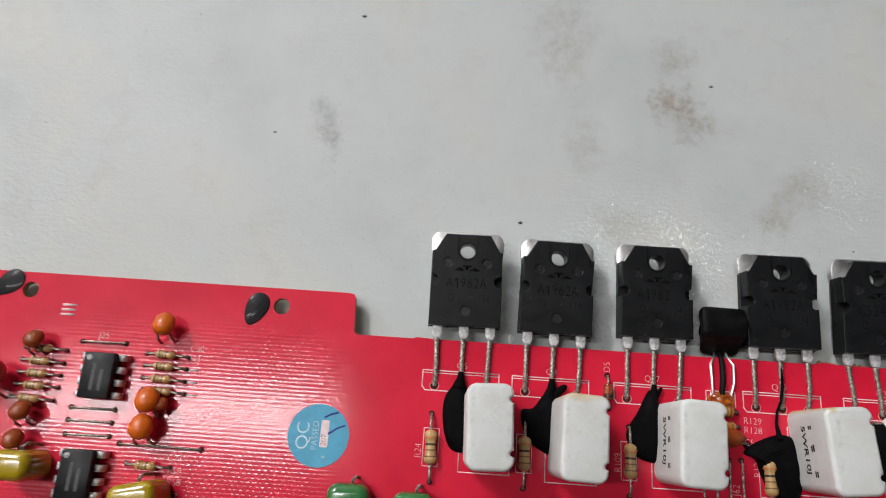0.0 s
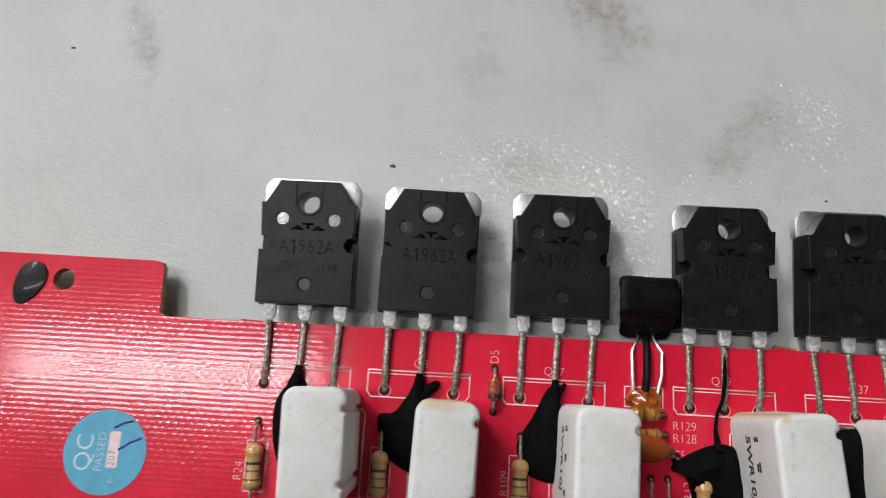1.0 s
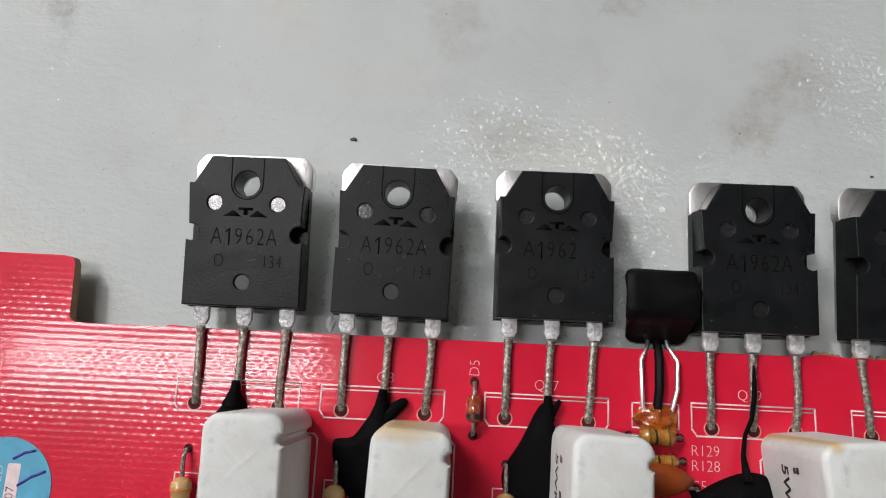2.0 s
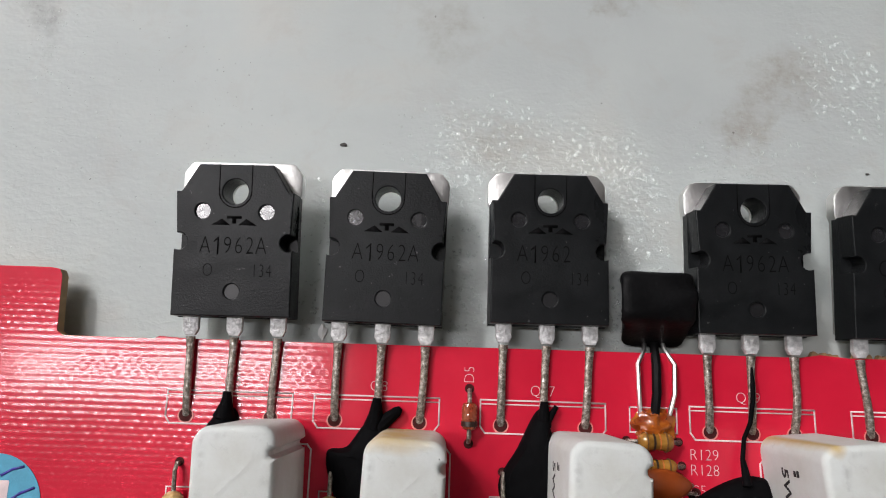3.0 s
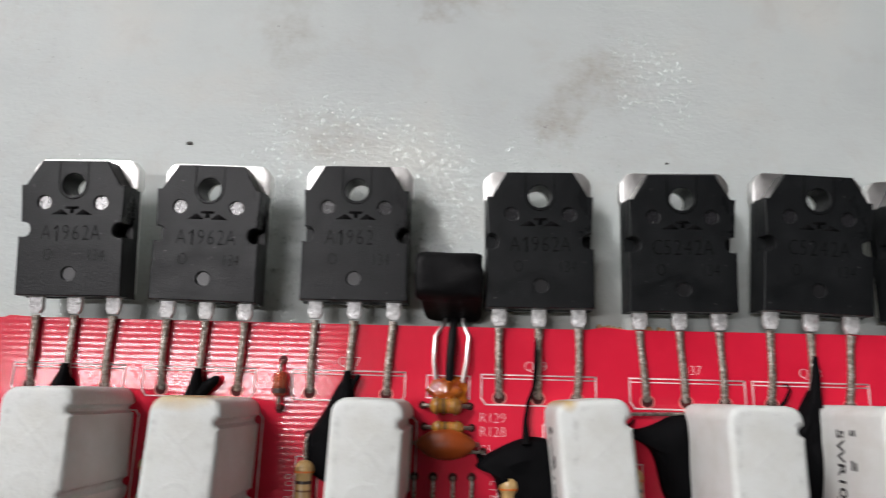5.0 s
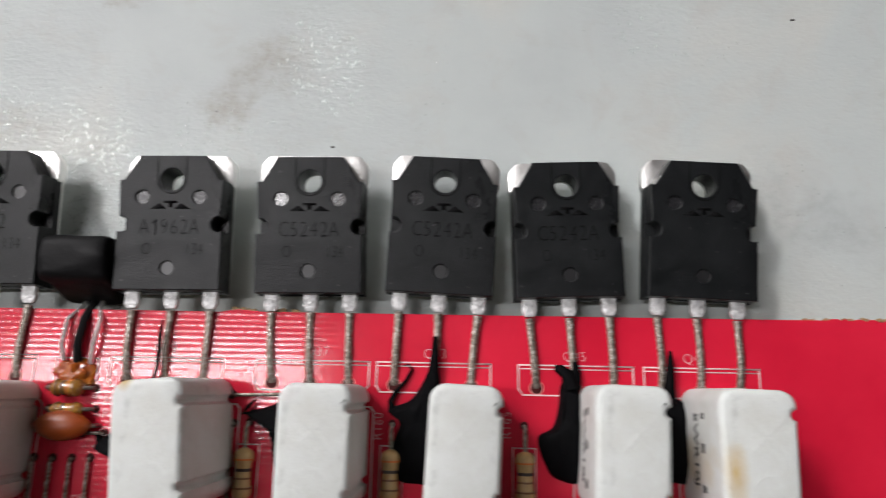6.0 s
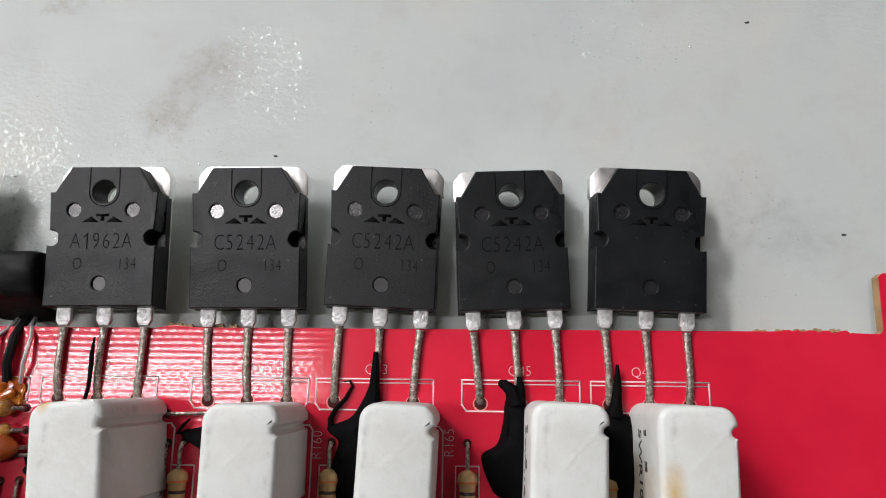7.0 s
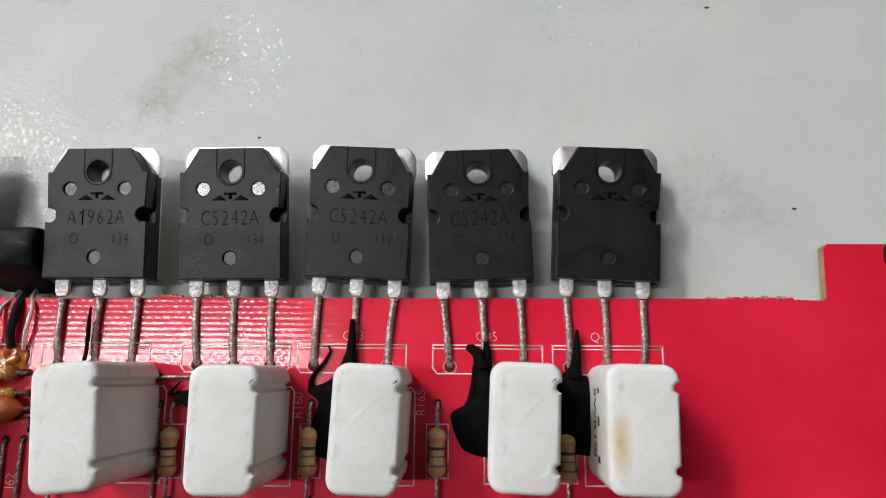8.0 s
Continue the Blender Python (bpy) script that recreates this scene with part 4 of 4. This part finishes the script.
film_capacitor(-7.75, -2.35, 0, 0.42, 0.28, 0.85, YELLOW, "olive yellow dipped film capacitor")
film_capacitor(-5.35, -2.75, 12, 0.45, 0.26, 0.85, YELLOW, "olive yellow dipped film capacitor")
film_capacitor(-1.43, -2.52, 0, 0.40, 0.26, 0.55, GREEN, "green dipped film capacitor")
film_capacitor(-0.2, -2.60, 0, 0.40, 0.26, 0.55, GREEN, "green dipped film capacitor")

# ---- glass diode ----
diode = thing("glass_diode", 3.53, -0.20, TOP, "orange glass diode with a black band", "diode")
part("glass_body", transform(lathe([(-0.17, 0.03), (-0.15, 0.08), (-0.1, 0.095), (0.1, 0.095), (0.15, 0.08), (0.17, 0.03)]), pose(0, 0, 0.1, 0, 0, 90)), DIODE, diode)
part("cathode_band", transform(lathe([(-0.12, 0.098), (-0.06, 0.1)]), pose(0, 0, 0.1, 0, 0, 90)), BROWN, diode)
part("inner_slug", transform(lathe([(-0.13, 0.05), (-0.11, 0.07), (0.02, 0.07), (0.04, 0.04)]), pose(0, 0, 0.1, 0, 0, 90)), BROWN, diode)
for s in (-1, 1):
    part("wire_lead", tube([(0, s * 0.15, 0.1), (0, s * 0.26, 0.1), (0, s * 0.31, 0.05), (0, s * 0.31, -0.02)], 0.028, 8), TIN, diode)
    part("pad_hole", slab(circle(0, s * 0.33, 0.06, 12), [], 0.0, 0.004), DARK, diode)

# ---- wrapped sensor between two transistors ----
sensor = thing("wrapped_sensor", 5.90, 1.10, 0, "black heat-shrink wrapped sensor leaning on a transistor", "sensor")
section = smooth_loop([(0.50, 0.22), (0.52, 0.55), (0.49, 0.86), (0.30, 0.95), (0.06, 0.92), (-0.08, 0.86), (-0.17, 0.66), (-0.30, 0.40), (-0.36, 0.24), (-0.2, 0.17), (0.2, 0.17)], 4)
bm = bmesh.new()
rings = []
for k, f in enumerate((0.0, 0.015, 0.06, 0.14, 0.26, 0.38, 0.5, 0.62, 0.74, 0.86, 0.94, 0.985, 1.0)):
    grow = (0.86, 0.93, 0.98)[min(k, 12 - k)] if min(k, 12 - k) < 3 else 1.0
    ring = []
    for y, z in section:
        y, z = 0.1 + (y - 0.1) * grow, 0.55 + (z - 0.55) * grow
        left, right = -0.56 + 0.30 * max(0.0, 0.8 - z), 0.36 - 0.06 * max(0.0, y)
        x = left + (right - left) * f
        wrinkle = noise.noise(Vector((x * 2.2, y * 5.0, z * 4.0)))
        ring.append(bm.verts.new((x + 0.03 * wrinkle, y + 0.035 * wrinkle, z + 0.045 * wrinkle - 0.04 * f)))
    rings.append(ring)
n = len(section)
for r0, r1 in zip(rings, rings[1:]):
    for k in range(n):
        bm.faces.new((r0[k], r0[(k + 1) % n], r1[(k + 1) % n], r1[k]))
bm.faces.new(rings[0])
bm.faces.new(rings[-1][::-1])
part("heat_shrink", bm, SLEEVE, sensor)
for k, mt, r in ((-1, PLATE, 0.03), (1, PLATE, 0.03), (0, SLEEVE, 0.06)):
    part("sensor_wire" if k else "sleeved_wire", tube([(0.11 * k - 0.02, -0.26, 0.26), (0.13 * k - 0.03, -0.42, 0.36), (0.23 * k - 0.05, -0.60, 0.47), (0.22 * k - 0.07, -0.95, 0.52), (0.17 * k - 0.08, -1.28, 0.42)], r, 8), mt, sensor)
resin = thing("flux_resin", 5.80, -0.2, TOP, "shiny amber flux resin spilled round the sensor wires", "resin")
bm = bmesh.new()
bmesh.ops.create_uvsphere(bm, u_segments=32, v_segments=16, radius=1.0)
for v in bm.verts:
    k = 1 + 0.45 * noise.noise(v.co * 2.6)
    v.co = Vector((v.co.x * 0.26 * k, v.co.y * 0.24 * k - 0.08, max(v.co.z, -0.02) * 0.13 * k))
part("resin_body", bm, RESIN, resin)

# ---- inspection sticker and paint dabs ----
sticker = thing("inspection_sticker", -2.19, -1.43, TOP, "round blue inspection sticker with pale print and pen strokes", "sticker")
part("paper", slab(circle(0, 0, 0.61, 48), [], 0.0, 0.008), STICKER, sticker)
lettering("sticker_print", "QC", 0.36, STICKERINK, sticker, pose(-0.30, -0.02, 0.011, 0, 0, 90))
lettering("sticker_print", "PASSED", 0.17, STICKERINK, sticker, pose(-0.06, 0.0, 0.011, 0, 0, 90))
part("date_box", slab(round_rect(0.04, -0.22, 0.20, 0.30, 0.02), [], 0.008, 0.011), SILK, sticker)
lettering("sticker_print", "207", 0.15, PRINT, sticker, pose(0.12, -0.08, 0.013, 0, 0, 90))
lettering("sticker_print", "6", 0.13, STICKERINK, sticker, pose(0.14, -0.4, 0.011, 0, 0, 90))
for a in (((0.1, 0.36), (0.34, 0.46)), ((0.2, 0.05), (0.5, 0.22))):
    part("pen_stroke", strip([a[0], ((a[0][0] + a[1][0]) / 2, (a[0][1] + a[1][1]) / 2 + 0.02), a[1]], 0.03, 0.009), PEN, sticker)


def paint_dab(x, y, turn):
    ob = thing("paint_dab", x, y, TOP, "dab of dark lacquer beside a mounting hole", "lacquer", "lacquer dabs")
    part("lacquer", transform(slab([(0.29 * math.cos(a) * (0.8 + 0.2 * math.sin(a)), 0.36 * math.sin(a)) for a in [2 * math.pi * k / 28 for k in range(28)]], [], 0.0, 0.03, 0.02, 2), pose(0, 0, 0, 0, 0, turn)), LACQUER, ob)


paint_dab(-3.80, 1.02, -20)
paint_dab(-9.11, 1.22, -50)
paint_dab(18.6, 1.22, 10)


# ---- crumbs, splinters and residue ----
def crumb(x, y, z, sx, sy, sz, seed, material, name, about, category):
    ob = thing(name, x, y, z, about, category, category + " bits")
    bm = bmesh.new()
    bmesh.ops.create_icosphere(bm, subdivisions=2, radius=1.0)
    for v in bm.verts:
        k = 1 + 0.6 * noise.noise(v.co * 1.7 + Vector((seed, 0, 0)))
        v.co = Vector((v.co.x * sx * k, v.co.y * sy * k, max(v.co.z * k, -0.3) * sz + 0.3 * sz))
    part("crumb_body" if name == "debris_crumb" else "body", bm, material, ob)


for i, (x, y, s) in enumerate(((1.70, 3.43, 0.075), (9.06, 3.25, 0.045), (-4.1, 5.29, 0.06), (-2.33, 8.56, 0.08), (6.12, 7.16, 0.07), (16.25, 5.49, 0.05), (17.35, 2.12, 0.05), (5.2, 2.9, 0.025))):
    crumb(x, y, 0, s * 0.75, s * 0.36, s * 0.25, i * 3.1, CRUMB, "debris_crumb", "tiny dark crumb lying on the bench", "debris")
crumb(1.58, 0.80, 0, 0.05, 0.11, 0.03, 4.0, RESIDUE, "residue_drop", "whitish dried residue drop on the bench", "residue")
for i, (x, y, sx, sy) in enumerate(((7.95, 0.68, 0.11, 0.04), (8.13, 0.67, 0.07, 0.03), (8.5, 0.68, 0.12, 0.035), (8.75, 0.67, 0.06, 0.03), (15.85, 0.69, 0.08, 0.02), (16.12, 0.69, 0.05, 0.025), (16.38, 0.70, 0.07, 0.02), (16.62, 0.70, 0.04, 0.03), (16.85, 0.70, 0.06, 0.025))):
    bm = slab(smooth_loop([(x - sx, y - sy), (x - sx * 0.3, y - sy * 0.4), (x + sx, y - sy), (x + sx * 0.8, y + sy), (x, y + sy * 0.5), (x - sx * 0.6, y + sy * 1.3)], 3), [], -0.10, -0.03 + 0.003 * i)
    part("splinter", bm, FIBRE, board, "torn tan fibreglass splinter")
part("silk_outline", strip([(5.52, -0.03), (6.10, -0.03), (6.10, -0.33), (5.52, -0.33)], 0.018, 0.0, True), SILK, board)
rng = random.Random(11)
for x, y in ((-4.91, -0.33), (-4.91, -0.58), (-4.91, -0.83), (-7.7, 0.64), (-7.7, 0.74), (-7.7, 0.84)):
    part("silk_bar", strip([(x - 0.14, y), (x + rng.uniform(0.05, 0.16), y)], 0.045, 0.0), SILK, board)


# ---- droplets of clear residue, thick round two transistors and thin elsewhere ----
def droplets():
    rng = random.Random(23)
    verts, faces = [], []
    for x, y, rx, ry, turn, count, size in SPRAYS:
        for i in range(int(1.2 * count)):
            a, d = rng.uniform(0, 2 * math.pi), 1.4 * math.sqrt(rng.random()) * rng.uniform(0.6, 1.0)
            p = pose(x, y, 0, 0, 0, turn) @ Vector((rx * d * math.cos(a), ry * d * math.sin(a), 0))
            if p.y < 0.35:
                continue
            r = 0.52 * size * rng.choice((0.5, 0.6, 0.7, 0.8, 1.0, 1.3)) * rng.uniform(0.8, 1.2)
            lift, squash, at = r * rng.uniform(0.26, 0.36), rng.uniform(0.7, 1.3), len(verts)
            for f, z in ((1.0, -0.002), (0.92, 0.2 * lift), (0.72, 0.6 * lift), (0.4, 0.9 * lift)):
                verts += [(p.x + r * f * math.cos(2 * math.pi * k / 9), p.y + r * squash * f * math.sin(2 * math.pi * k / 9), z) for k in range(9)]
            verts.append((p.x, p.y, lift))
            for ring in range(3):
                faces += [(at + ring * 9 + k, at + ring * 9 + (k + 1) % 9, at + ring * 9 + 9 + (k + 1) % 9, at + ring * 9 + 9 + k) for k in range(9)]
            faces += [(at + 27 + k, at + 27 + (k + 1) % 9, at + 36) for k in range(9)]
    me = bpy.data.meshes.new("droplets")
    me.from_pydata([(U * a, U * b, U * c) for a, b, c in verts], [], faces)
    me.shade_smooth()
    me.materials.append(DROPLET)
    ob = new("droplets", me)
    ob.visible_shadow = False
    tagged(ob, "sprayed clear droplets drying on the grey bench", "droplets", kind="stuff")


SPRAYS = [
    (4.2, 3.4, 1.5, 0.7, -5, 330, 0.05),
    (5.65, 2.2, 0.5, 1.3, 8, 260, 0.05),
    (3.4, 1.9, 0.35, 1.5, 0, 190, 0.05),
    (5.3, 1.0, 0.8, 0.5, 0, 110, 0.045),
    (1.5, 1.6, 0.3, 1.1, 0, 90, 0.045),
    (8.8, 4.6, 0.6, 0.75, 20, 150, 0.05),
    (7.4, 3.3, 0.9, 0.6, 0, 90, 0.04),
    (15.8, 2.0, 0.9, 1.1, 0, 55, 0.03),
    (14.0, 5.4, 0.8, 0.5, 20, 45, 0.04),
    (14.8, 5.05, 0.5, 0.4, 0, 25, 0.035),
    (5.45, 3.07, 0.7, 0.5, 0, 90, 0.05),
    (-2.65, 4.9, 0.35, 1.0, 20, 70, 0.03),
    (-1.4, 3.4, 1.9, 1.7, 0, 240, 0.022),
    (10.5, 4.45, 0.4, 0.9, 0, 30, 0.025),
]
droplets()
